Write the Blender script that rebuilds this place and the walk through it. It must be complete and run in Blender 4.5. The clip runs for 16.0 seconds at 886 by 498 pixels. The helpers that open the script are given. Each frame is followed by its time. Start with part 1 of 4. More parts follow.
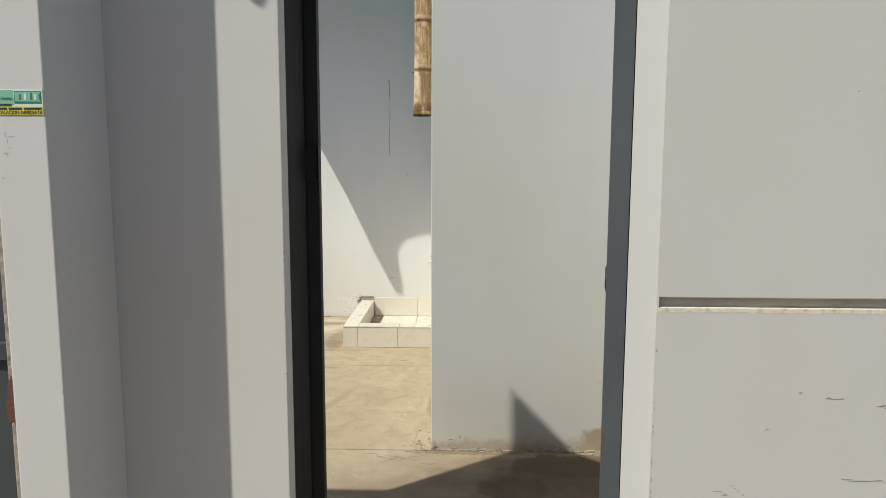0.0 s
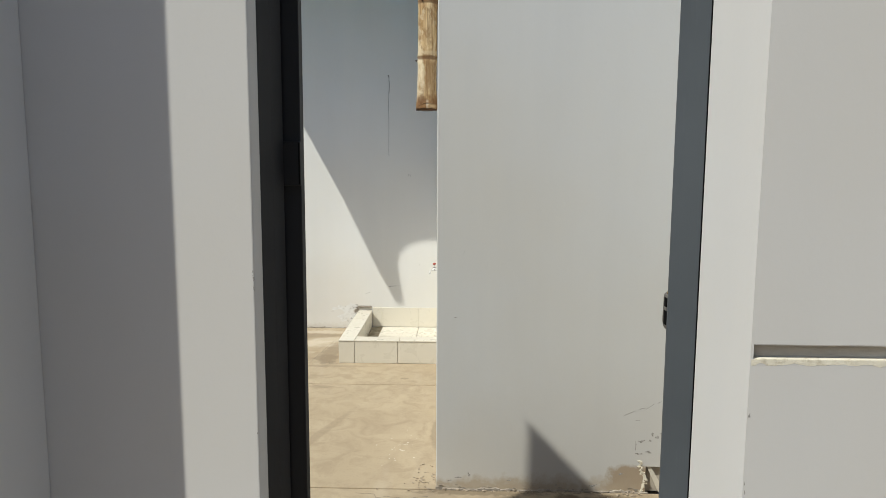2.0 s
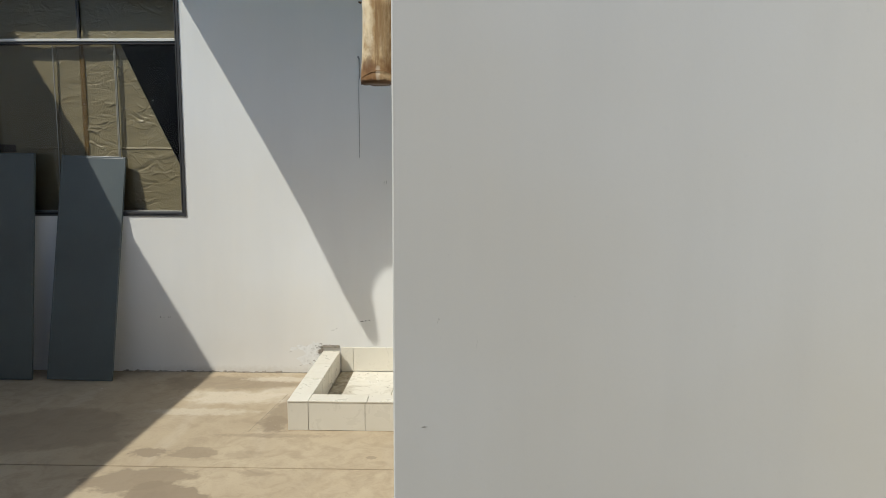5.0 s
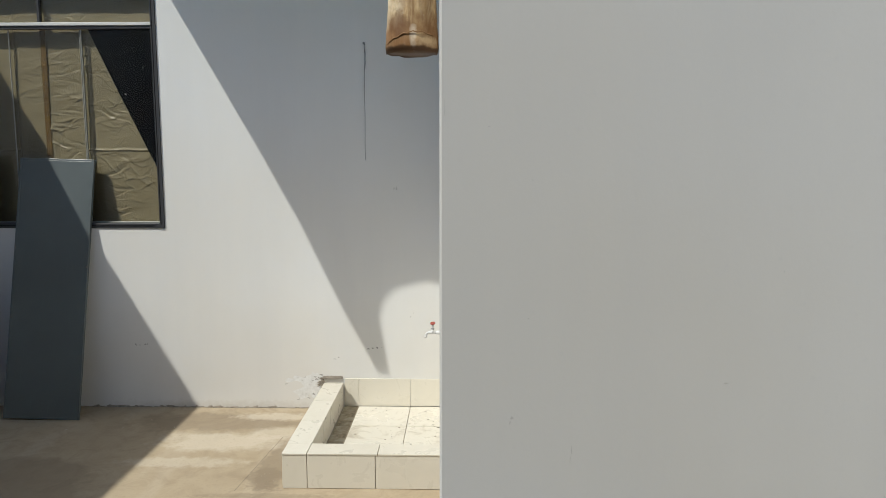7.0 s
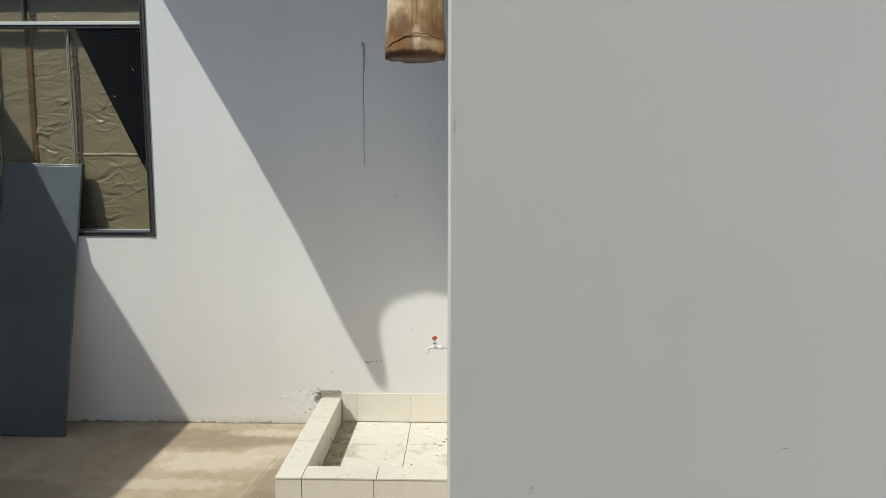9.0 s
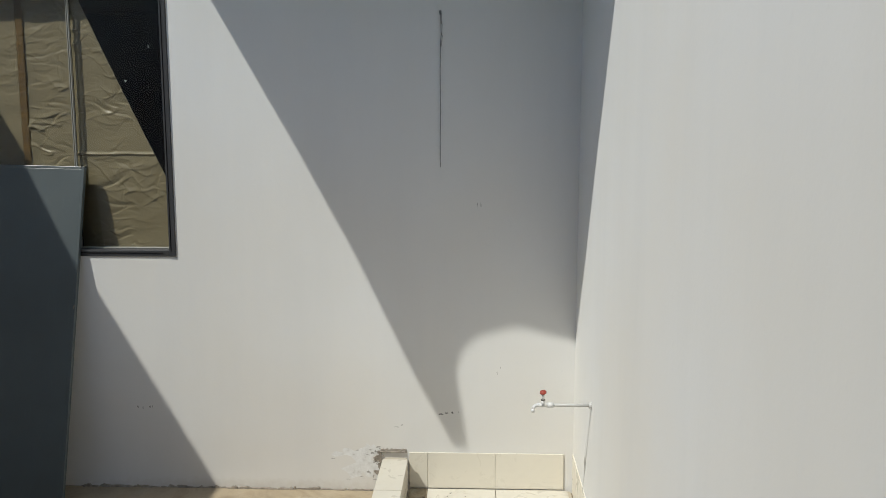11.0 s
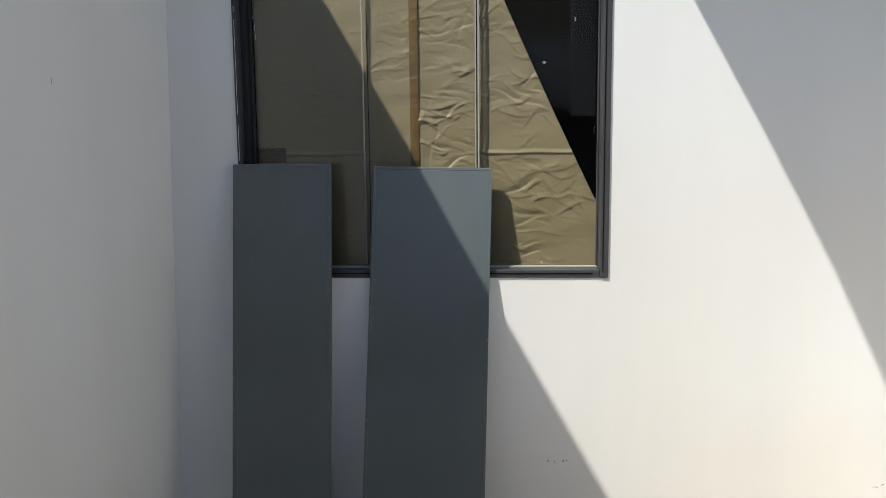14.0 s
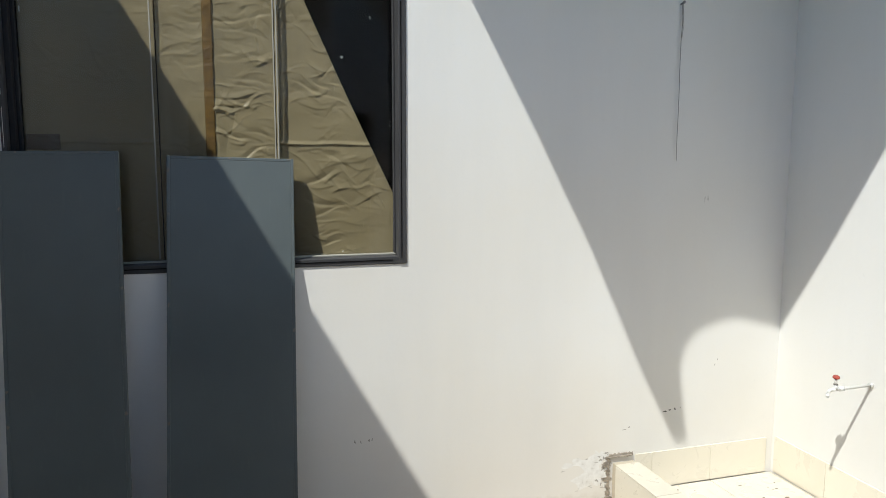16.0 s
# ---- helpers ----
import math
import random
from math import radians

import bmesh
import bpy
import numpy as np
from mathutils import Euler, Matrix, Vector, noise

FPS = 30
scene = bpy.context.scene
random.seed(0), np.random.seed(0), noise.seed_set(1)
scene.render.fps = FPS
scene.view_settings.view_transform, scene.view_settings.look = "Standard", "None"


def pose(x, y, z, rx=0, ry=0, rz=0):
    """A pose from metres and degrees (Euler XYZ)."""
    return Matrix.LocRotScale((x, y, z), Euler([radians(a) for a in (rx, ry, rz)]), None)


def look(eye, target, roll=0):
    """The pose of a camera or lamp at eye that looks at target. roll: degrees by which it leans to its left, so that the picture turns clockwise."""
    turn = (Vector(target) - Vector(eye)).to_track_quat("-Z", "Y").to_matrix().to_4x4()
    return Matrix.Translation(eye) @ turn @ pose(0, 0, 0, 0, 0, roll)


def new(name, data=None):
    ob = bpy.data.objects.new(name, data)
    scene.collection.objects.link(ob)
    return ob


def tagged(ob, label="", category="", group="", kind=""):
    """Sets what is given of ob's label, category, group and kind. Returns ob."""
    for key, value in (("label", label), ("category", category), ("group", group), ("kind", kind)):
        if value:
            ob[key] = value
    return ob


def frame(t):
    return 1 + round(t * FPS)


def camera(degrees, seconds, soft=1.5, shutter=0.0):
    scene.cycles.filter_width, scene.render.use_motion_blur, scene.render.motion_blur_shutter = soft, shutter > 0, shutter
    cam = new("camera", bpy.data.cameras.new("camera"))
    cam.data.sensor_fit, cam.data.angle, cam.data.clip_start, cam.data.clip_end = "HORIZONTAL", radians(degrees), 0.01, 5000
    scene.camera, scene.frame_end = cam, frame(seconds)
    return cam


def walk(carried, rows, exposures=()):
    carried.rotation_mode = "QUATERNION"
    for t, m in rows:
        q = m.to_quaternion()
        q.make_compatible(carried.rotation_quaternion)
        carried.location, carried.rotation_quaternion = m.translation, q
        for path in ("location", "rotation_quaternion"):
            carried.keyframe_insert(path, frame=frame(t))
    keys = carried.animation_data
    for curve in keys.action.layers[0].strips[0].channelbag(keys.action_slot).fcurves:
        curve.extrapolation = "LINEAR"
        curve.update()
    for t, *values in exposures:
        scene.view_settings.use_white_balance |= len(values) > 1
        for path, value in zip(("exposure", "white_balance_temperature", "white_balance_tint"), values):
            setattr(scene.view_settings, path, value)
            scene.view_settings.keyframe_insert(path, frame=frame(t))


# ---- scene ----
cam = camera(63.9, 16.0, soft=0.85)
PATH = [
    (0, (0.144, -0.284, 1.549), (0.09, 1.7, 1.298), 0.2),
    (0.5, (0.137, -0.278, 1.549), (0.085, 1.705, 1.299), 0.2),
    (1, (0.127, -0.226, 1.537), (0.076, 1.757, 1.287), 0.2),
    (1.5, (0.092, -0.058, 1.539), (0.042, 1.926, 1.29), 0.3),
    (2, (0.094, 0.168, 1.546), (0.043, 2.152, 1.297), 0.3),
    (2.5, (0.148, 0.408, 1.551), (0.096, 2.392, 1.301), 0.2),
    (3, (0.19, 0.644, 1.551), (0.139, 2.628, 1.303), 0.3),
    (3.5, (0.245, 0.873, 1.544), (0.191, 2.857, 1.298), 0.2),
    (6, (0.109, 1.865, 1.575), (0.06, 3.849, 1.331), 0.1),
    (6.5, (0.084, 2.052, 1.583), (0.035, 4.036, 1.337), 0.0),
    (7, (0.017, 2.175, 1.573), (-0.028, 4.16, 1.328), 0.0),
    (7.5, (-0.002, 2.247, 1.567), (-0.046, 4.232, 1.322), 0.1),
    (8, (0.026, 2.248, 1.578), (-0.019, 4.233, 1.334), 0.1),
    (8.5, (0.028, 2.248, 1.603), (-0.016, 4.233, 1.36), 0.1),
    (8.7, (0.018, 2.277, 1.61), (-0.026, 4.261, 1.364), 0.1),
    (10.8, (-0.335, 3.159, 1.595), (-0.402, 5.143, 1.356), -0.0),
    (11, (-0.433, 3.237, 1.593), (-0.5, 5.222, 1.357), -0.0),
    (11.5, (-0.671, 3.417, 1.593), (-0.764, 5.4, 1.351), -0.3),
    (12, (-0.991, 3.547, 1.6), (-1.089, 5.53, 1.356), -0.4),
    (12.5, (-1.336, 3.647, 1.609), (-1.439, 5.629, 1.36), -0.5),
    (13, (-1.737, 3.725, 1.59), (-1.837, 5.709, 1.357), -0.5),
    (13.5, (-2.044, 3.769, 1.601), (-2.145, 5.753, 1.368), -0.5),
    (14, (-2.279, 3.799, 1.593), (-2.409, 5.782, 1.361), -0.6),
    (14.5, (-2.416, 3.777, 1.689), (-2.441, 5.754, 1.387), -0.4),
    (15, (-2.445, 3.755, 1.724), (-2.295, 5.72, 1.382), 0.1),
    (15.5, (-2.481, 3.728, 1.649), (-2.131, 5.674, 1.351), 0.2),
    (16, (-2.514, 3.73, 1.571), (-1.942, 5.631, 1.329), 0.1),
]
EXPOSURES = [(0, 0.24, 6480, 4), (2.2, 0.22, 6320, 4), (3.5, 0.14, 6330, 5), (7, 0.08, 6200, 5), (8.5, 0.10, 6200, 5), (11, -0.13, 6180, 5), (12.5, 0.17, 6240, 6), (14, 0.66, 6270, 7), (14.8, 0.78, 6210, 6), (15.5, 0.62, 6190, 6), (16, 0.41, 6190, 5)]
walk(cam, [(t, look(eye, target, roll)) for t, eye, target, roll in PATH], EXPOSURES)

# ---- daylight ----
LIGHT = Vector((1.3, 1.0, -2.3))          # the way the sunlight travels
SUN_STRENGTH, SKY_STRENGTH = 3.75, 0.107
world = bpy.data.worlds.new("sky")
scene.world = world
world.use_nodes = True
sky = world.node_tree.nodes.new("ShaderNodeTexSky")
sky.sky_type, sky.sun_disc = "NISHITA", False
sky.sun_elevation = math.atan2(2.3, math.hypot(1.3, 1.0))
sky.sun_rotation = math.atan2(-1.3, -1.0)
world.node_tree.links.new(sky.outputs["Color"], world.node_tree.nodes["Background"].inputs["Color"])
world.node_tree.nodes["Background"].inputs["Strength"].default_value = SKY_STRENGTH
sun_data = bpy.data.lights.new("sun", "SUN")
sun_data.energy, sun_data.angle, sun_data.color = SUN_STRENGTH, radians(0.55), (1.0, 0.945, 0.86)
sun = new("sun", sun_data)
sun.matrix_world = look((-6, -5, 12), Vector((-6, -5, 12)) + LIGHT)


# ---- materials ----
def mat(name, base, rough=0.6, metal=0.0, spec=0.5):
    m = bpy.data.materials.new(name)
    m.use_nodes = True
    b = m.node_tree.nodes["Principled BSDF"]
    b.inputs["Base Color"].default_value = (*base, 1)
    b.inputs["Roughness"].default_value = rough
    b.inputs["Metallic"].default_value = metal
    b.inputs["Specular IOR Level"].default_value = spec
    return m


def node(m, kind, **values):
    n = m.node_tree.nodes.new(kind)
    for k, v in values.items():
        n.inputs[k].default_value = v
    return n


def noise_of(m, scale, detail=4.0, rough=0.55, stretch=(1, 1, 1), offset=(0, 0, 0), warp=0.0):
    """A noise over the object's own coordinates."""
    co = m.node_tree.nodes.new("ShaderNodeTexCoord")
    mp = node(m, "ShaderNodeMapping")
    mp.inputs["Scale"].default_value, mp.inputs["Location"].default_value = stretch, offset
    n = node(m, "ShaderNodeTexNoise", Scale=scale, Detail=detail, Roughness=rough, Distortion=warp)
    m.node_tree.links.new(co.outputs["Object"], mp.inputs["Vector"])
    m.node_tree.links.new(mp.outputs["Vector"], n.inputs["Vector"])
    return n.outputs["Fac"]


def ramp(m, fac, stops):
    r = m.node_tree.nodes.new("ShaderNodeValToRGB")
    while len(r.color_ramp.elements) < len(stops):
        r.color_ramp.elements.new(0.5)
    for e, (p, c) in zip(r.color_ramp.elements, stops):
        e.position, e.color = p, (*c, 1) if len(c) == 3 else c
    m.node_tree.links.new(fac, r.inputs["Fac"])
    return r.outputs["Color"]


def mix(m, fac, a, b, mode="MIX"):
    n = m.node_tree.nodes.new("ShaderNodeMix")
    n.data_type, n.blend_type = "RGBA", mode
    for i, v in ((0, fac), (6, a), (7, b)):
        if isinstance(v, (int, float)):
            n.inputs[i].default_value = v
        elif isinstance(v, tuple):
            n.inputs[i].default_value = (*v, 1)
        else:
            m.node_tree.links.new(v, n.inputs[i])
    return n.outputs[2]


def to_base(m, colour):
    m.node_tree.links.new(colour, m.node_tree.nodes["Principled BSDF"].inputs["Base Color"])


def to_rough(m, value):
    m.node_tree.links.new(value, m.node_tree.nodes["Principled BSDF"].inputs["Roughness"])


def bumps(m, layers):
    """layers: (height socket, strength, distance in metres)."""
    last = None
    for h, s, d in layers:
        b = node(m, "ShaderNodeBump", Strength=s, Distance=d)
        m.node_tree.links.new(h, b.inputs["Height"])
        if last:
            m.node_tree.links.new(last, b.inputs["Normal"])
        last = b.outputs["Normal"]
    m.node_tree.links.new(last, m.node_tree.nodes["Principled BSDF"].inputs["Normal"])


def plaster(name, base, dirt=0.06, patches=()):
    m = mat(name, base, 0.85, 0, 0.2)
    broad = noise_of(m, 0.9, 3)
    streak = noise_of(m, 3.0, 4, 0.6, (1, 1, 0.12))
    fine = noise_of(m, 55, 5, 0.6)
    trowel = noise_of(m, 6, 4, 0.5, (1.2, 1.2, 0.7), warp=0.5)
    dark = tuple(c * (1 - 2 * dirt) for c in base)
    warm = (base[0] * 0.98, base[1] * 0.955, base[2] * 0.91)
    c = mix(m, ramp(m, broad, [(0.35, (0, 0, 0)), (0.7, (1, 1, 1))]), base, warm)
    c = mix(m, ramp(m, streak, [(0.45, (0, 0, 0)), (0.85, (0.5, 0.5, 0.5))]), c, dark)
    c = mix(m, ramp(m, fine, [(0.62, (0, 0, 0)), (0.8, (0.35, 0.35, 0.35))]), c, dark)
    for p in patches:
        c = patch(m, c, *p)
    to_base(m, c)
    bumps(m, [(trowel, 0.2, 0.004), (fine, 0.25, 0.0012)])
    return m


MORTAR = mat("rough_mortar", (0.30, 0.26, 0.21), 0.95)
to_base(MORTAR, ramp(MORTAR, noise_of(MORTAR, 40), [(0.3, (0.19, 0.165, 0.135)), (0.7, (0.42, 0.37, 0.31))]))
bumps(MORTAR, [(noise_of(MORTAR, 90, 6), 0.8, 0.004)])
PRIMER = mat("chalky_undercoat", (0.68, 0.645, 0.55), 0.95)
to_base(PRIMER, ramp(PRIMER, noise_of(PRIMER, 50, 5, 0.7), [(0.32, (0.52, 0.46, 0.35)), (0.5, (0.74, 0.69, 0.57))]))
bumps(PRIMER, [(noise_of(PRIMER, 70, 6), 0.7, 0.003)])
CHIP = mat("bare_cement_chip", (0.30, 0.285, 0.26), 0.95)
to_base(CHIP, ramp(CHIP, noise_of(CHIP, 160, 4, 0.7), [(0.4, (0.22, 0.205, 0.185)), (0.62, (0.44, 0.425, 0.40))]))
FAINT = mat("worn_paint_speck", (0.44, 0.432, 0.415), 0.95)
PEEL = mat("peeled_grey_undercoat", (0.52, 0.51, 0.485), 0.95)
to_base(PEEL, ramp(PEEL, noise_of(PEEL, 38, 6, 0.75), [(0.30, (0.42, 0.40, 0.37)), (0.37, (0.67, 0.66, 0.64)), (0.62, (0.775, 0.772, 0.76))]))
bumps(PEEL, [(noise_of(PEEL, 60, 6), 0.7, 0.003)])
# Mortar colour that carries the grey-brown shade inside the groove.
GROOVE_SHADE = mat("groove_shade_mortar", (0.5, 0.46, 0.43), 0.95)
to_base(GROOVE_SHADE, ramp(GROOVE_SHADE, noise_of(GROOVE_SHADE, 30, 5, 0.6, (0.25, 1, 1)), [(0.35, (0.42, 0.395, 0.37)), (0.65, (0.55, 0.52, 0.49))]))
bumps(GROOVE_SHADE, [(noise_of(GROOVE_SHADE, 60, 5), 0.5, 0.003)])
HOLE = mat("drilled_hole", (0.09, 0.085, 0.08), 0.95)
DRAIN = mat("grey_render", (0.42, 0.38, 0.32), 0.95)
bumps(DRAIN, [(noise_of(DRAIN, 50, 5), 0.6, 0.003)])
BRICK = mat("broken_brick", (0.13, 0.06, 0.045), 0.95)
bumps(BRICK, [(noise_of(BRICK, 60, 6), 0.8, 0.004)])


def patch(m, c, colour, at, radii, strength=0.8, edge=0.06, wobble=0.5, turn=0.0):
    """A patch of its own uneven outline at a place of the surface, over the colour c. at and radii: metres, in all
    three axes.
    """
    co = m.node_tree.nodes.new("ShaderNodeTexCoord")
    mp = node(m, "ShaderNodeMapping")
    mp.vector_type = "TEXTURE"
    mp.inputs["Location"].default_value, mp.inputs["Scale"].default_value = at, radii
    mp.inputs["Rotation"].default_value = (0, 0, radians(turn))
    ln = node(m, "ShaderNodeVectorMath")
    ln.operation = "LENGTH"
    m.node_tree.links.new(co.outputs["Object"], mp.inputs["Vector"])
    m.node_tree.links.new(mp.outputs["Vector"], ln.inputs[0])
    n = noise_of(m, 1.1 / max(0.03, min(r for r in radii if r < 5)), 5, 0.6, offset=(at[0] * 3.1, at[1] * 1.7, at[2]))
    add = node(m, "ShaderNodeMath")
    add.operation = "MULTIPLY_ADD"
    m.node_tree.links.new(n, add.inputs[0])
    add.inputs[1].default_value = wobble * 2
    m.node_tree.links.new(ln.outputs["Value"], add.inputs[2])
    v = strength
    soft = edge / (1 + wobble)
    f = ramp(m, scaled(m, add.outputs[0], 0.5 / (1 + wobble)), [(0.5 - soft, (v, v, v)), (0.5 + soft, (0, 0, 0))])
    return mix(m, f, c, colour)


def scaled(m, value, k):
    n = node(m, "ShaderNodeMath")
    n.operation = "MULTIPLY"
    m.node_tree.links.new(value, n.inputs[0])
    n.inputs[1].default_value = k
    return n.outputs[0]


DAMP_AND_SHADE, CRUST = (0.225, 0.175, 0.12), (0.55, 0.48, 0.38)


def concrete():
    m = mat("beige_concrete", (0.36, 0.3, 0.23), 0.85, 0, 0.25)
    broad = noise_of(m, 0.8, 4, 0.6, warp=0.4)
    mid = noise_of(m, 3.2, 6, 0.6, warp=0.8)
    fine = noise_of(m, 70, 5, 0.65)
    sweep = noise_of(m, 2.2, 3, 0.5, (2.6, 0.5, 1))
    c = ramp(m, broad, [(0.3, (0.352, 0.280, 0.187)), (0.7, (0.438, 0.360, 0.250))])
    c = mix(m, ramp(m, mid, [(0.45, (0, 0, 0)), (0.7, (0.36, 0.36, 0.36))]), c, (0.30, 0.235, 0.162))
    blot = noise_of(m, 6.5, 7, 0.68, warp=1.2)
    c = mix(m, ramp(m, blot, [(0.36, (0.58, 0.58, 0.58)), (0.54, (0, 0, 0))]), c, (0.285, 0.222, 0.15))
    c = mix(m, ramp(m, sweep, [(0.55, (0, 0, 0)), (0.75, (0.4, 0.4, 0.4))]), c, (0.47, 0.40, 0.305))
    for at, radii, k, e, w, turn in (
            ((-1.22, 4.46, 0), (0.225, 0.29, 9), 0.85, 0.025, 0.65, 20), ((-1.03, 4.27, 0), (0.115, 0.13, 9), 0.85, 0.025, 0.45, 0), ((-1.42, 4.77, 0), (0.27, 0.13, 9), 0.75, 0.05, 0.8, 10),
            ((-1.22, 4.50, 0), (0.10, 0.14, 9), 0.5, 0.05, 0.8, 30), ((-1.64, 4.24, 0), (0.12, 0.17, 9), 0.75, 0.03, 0.5, 0),
            ((-1.50, 5.09, 0), (0.09, 0.06, 9), 0.8, 0.10, 1.3, 0), ((-1.26, 5.10, 0), (0.13, 0.075, 9), 0.6, 0.05, 0.8, 0), ((-0.98, 5.08, 0), (0.10, 0.05, 9), 0.3, 0.07, 0.7, 0),
            ((-0.30, 5.06, 0), (0.03, 0.02, 9), 0.6, 0.05, 0.6, 0), ((-0.86, 4.86, 0), (0.08, 0.04, 9), 0.4, 0.08, 0.8, 0), ((-0.95, 5.55, 0), (0.10, 0.12, 9), 0.6, 0.06, 0.9, 0), ((-0.9, 5.35, 0), (0.30, 0.03, 9), 0.4, 0.10, 0.9, 0),
            ((-1.45, 6.30, 0), (0.5, 0.15, 9), 0.6, 0.12, 0.9, 0), ((-0.94, 5.72, 0), (0.07, 0.36, 9), 0.6, 0.10, 0.9, 0),
            # Gateway floor: damp, coloured darker still where the street wall shades it.
            ((0.35, 2.85, 0), (0.75, 0.42, 9), 0.75, 0.15, 0.7, 0), ((0.75, 3.10, 0), (0.28, 0.16, 9), 0.6, 0.06, 0.8, 0), ((0.30, 2.75, 0), (0.18, 0.13, 9), 0.5, 0.04, 0.5, 0),
            ((-0.72, 3.95, 0), (0.03, 0.5, 9), 0.35, 0.1, 0.4, -18), ((-2.3, 5.4, 0), (0.5, 0.35, 9), 0.55, 0.04, 0.6, 0),
            ((-0.02, 4.05, 0), (0.05, 0.22, 9), 0.55, 0.06, 0.4, 0)):
        c = patch(m, c, DAMP_AND_SHADE, at, radii, k, e, w, turn)
    # Darkest gateway blotches: damp, with the floor's shade painted in.
    for at, radii, k, e, w in (((0.72, 3.06, 0), (0.50, 0.26, 9), 0.8, 0.2, 0.9), ((0.15, 2.62, 0), (0.40, 0.18, 9), 0.55, 0.2, 0.9), ((0.9, 2.6, 0), (0.4, 0.3, 9), 0.6, 0.2, 0.9), ((0.70, 3.19, 0), (0.30, 0.14, 9), 0.75, 0.04, 0.6), ((0.40, 2.92, 0), (0.16, 0.13, 9), 0.7, 0.05, 0.7), ((0.20, 3.335, 0), (0.30, 0.03, 9), 0.5, 0.12, 0.9)):
        c = patch(m, c, (0.10, 0.074, 0.046), at, radii, k, e, w)
    for at, radii, k in (((-1.32, 6.00, 0), (0.34, 0.12, 9), 0.75), ((-1.10, 6.40, 0), (0.24, 0.06, 9), 0.7), ((-1.45, 5.72, 0), (0.30, 0.06, 9), 0.5), ((-1.05, 6.12, 0), (0.12, 0.10, 9), 0.6)):
        c = patch(m, c, CRUST, at, radii, k * 0.85, 0.14, 0.9)
    c = mix(m, ramp(m, fine, [(0.55, (0, 0, 0)), (0.8, (0.5, 0.5, 0.5))]), c, (0.21, 0.175, 0.135))
    to_base(m, c)
    bumps(m, [(mid, 0.25, 0.006), (fine, 0.35, 0.0015)])
    return m


CONCRETE = concrete()
TAN, BROWN = (0.40, 0.33, 0.245), (0.33, 0.25, 0.165)
PLASTER_COURT = plaster("white_plaster", (0.765, 0.762, 0.750), 0.06, [
    (TAN, (-1.5, 6.56, 0.0), (0.6, 0.5, 0.035), 0.3, 0.3, 0.9), (TAN, (-1.1, 6.56, 0.1), (1.1, 0.5, 0.36), 0.16, 0.4, 0.5)])
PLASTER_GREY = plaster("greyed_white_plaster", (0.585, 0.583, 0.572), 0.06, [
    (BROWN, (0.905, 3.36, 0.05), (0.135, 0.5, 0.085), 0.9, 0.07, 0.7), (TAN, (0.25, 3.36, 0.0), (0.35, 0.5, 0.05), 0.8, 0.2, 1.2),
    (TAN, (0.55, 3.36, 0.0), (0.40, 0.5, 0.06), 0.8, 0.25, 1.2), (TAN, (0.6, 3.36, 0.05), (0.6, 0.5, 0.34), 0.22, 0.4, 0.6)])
PLASTER_STREET = plaster("street_white_plaster", (0.625, 0.621, 0.622), 0.05)

STAIN = mat("damp_concrete", (0.33, 0.27, 0.2), 0.8, 0, 0.3)
to_base(STAIN, ramp(STAIN, noise_of(STAIN, 6, 6, 0.65), [(0.3, (0.29, 0.235, 0.175)), (0.75, (0.42, 0.35, 0.265))]))
bumps(STAIN, [(noise_of(STAIN, 70, 5), 0.35, 0.0015)])
PALE = mat("pale_lime_crust", (0.66, 0.6, 0.5), 0.9, 0, 0.2)
to_base(PALE, ramp(PALE, noise_of(PALE, 14, 6, 0.7), [(0.3, (0.5, 0.43, 0.34)), (0.65, (0.72, 0.66, 0.55))]))
JOINT = mat("dark_joint", (0.22, 0.18, 0.13), 0.95)
EARTH = mat("street_ground", (0.3, 0.26, 0.21), 0.95)
to_base(EARTH, ramp(EARTH, noise_of(EARTH, 0.7, 8, 0.65), [(0.3, (0.19, 0.15, 0.10)), (0.7, (0.29, 0.235, 0.165))]))
bumps(EARTH, [(noise_of(EARTH, 25, 8), 0.5, 0.02)])


# Tone of the added street wall, chosen for its warm bounce light.
WARM_BOUNCE = mat("warm_bounce_wall", (0.50, 0.38, 0.27), 0.9)
to_base(WARM_BOUNCE, ramp(WARM_BOUNCE, noise_of(WARM_BOUNCE, 1.2, 5, 0.6), [(0.3, (0.42, 0.365, 0.30)), (0.7, (0.52, 0.455, 0.385))]))


def tile_material(name, worn, pale=1.0):
    m = mat(name, (0.77, 0.73, 0.62), 0.22, 0, 0.5)
    oi = m.node_tree.nodes.new("ShaderNodeObjectInfo")
    shade = ramp(m, oi.outputs["Random"], [(0, (0.585 * pale, 0.545 * pale, 0.460 * pale)), (1, (0.635 * pale, 0.598 * pale, 0.515 * pale))])
    dirt = noise_of(m, 7, 6, 0.65, warp=0.8)
    shift = m.node_tree.nodes.new("ShaderNodeVectorMath")
    at = dirt.node.inputs["Vector"].links[0].from_socket
    m.node_tree.links.new(at, shift.inputs[0])
    m.node_tree.links.new(oi.outputs["Location"], shift.inputs[1])
    m.node_tree.links.new(shift.outputs[0], dirt.node.inputs["Vector"])
    c = mix(m, ramp(m, dirt, [(0.54, (0, 0, 0)), (0.66, (worn, worn, worn))]), shade, (0.36, 0.31, 0.235))
    to_base(m, c)
    to_rough(m, ramp(m, dirt, [(0.4, (0.25, 0.25, 0.25)), (0.75, (0.6, 0.6, 0.6))]))
    return m


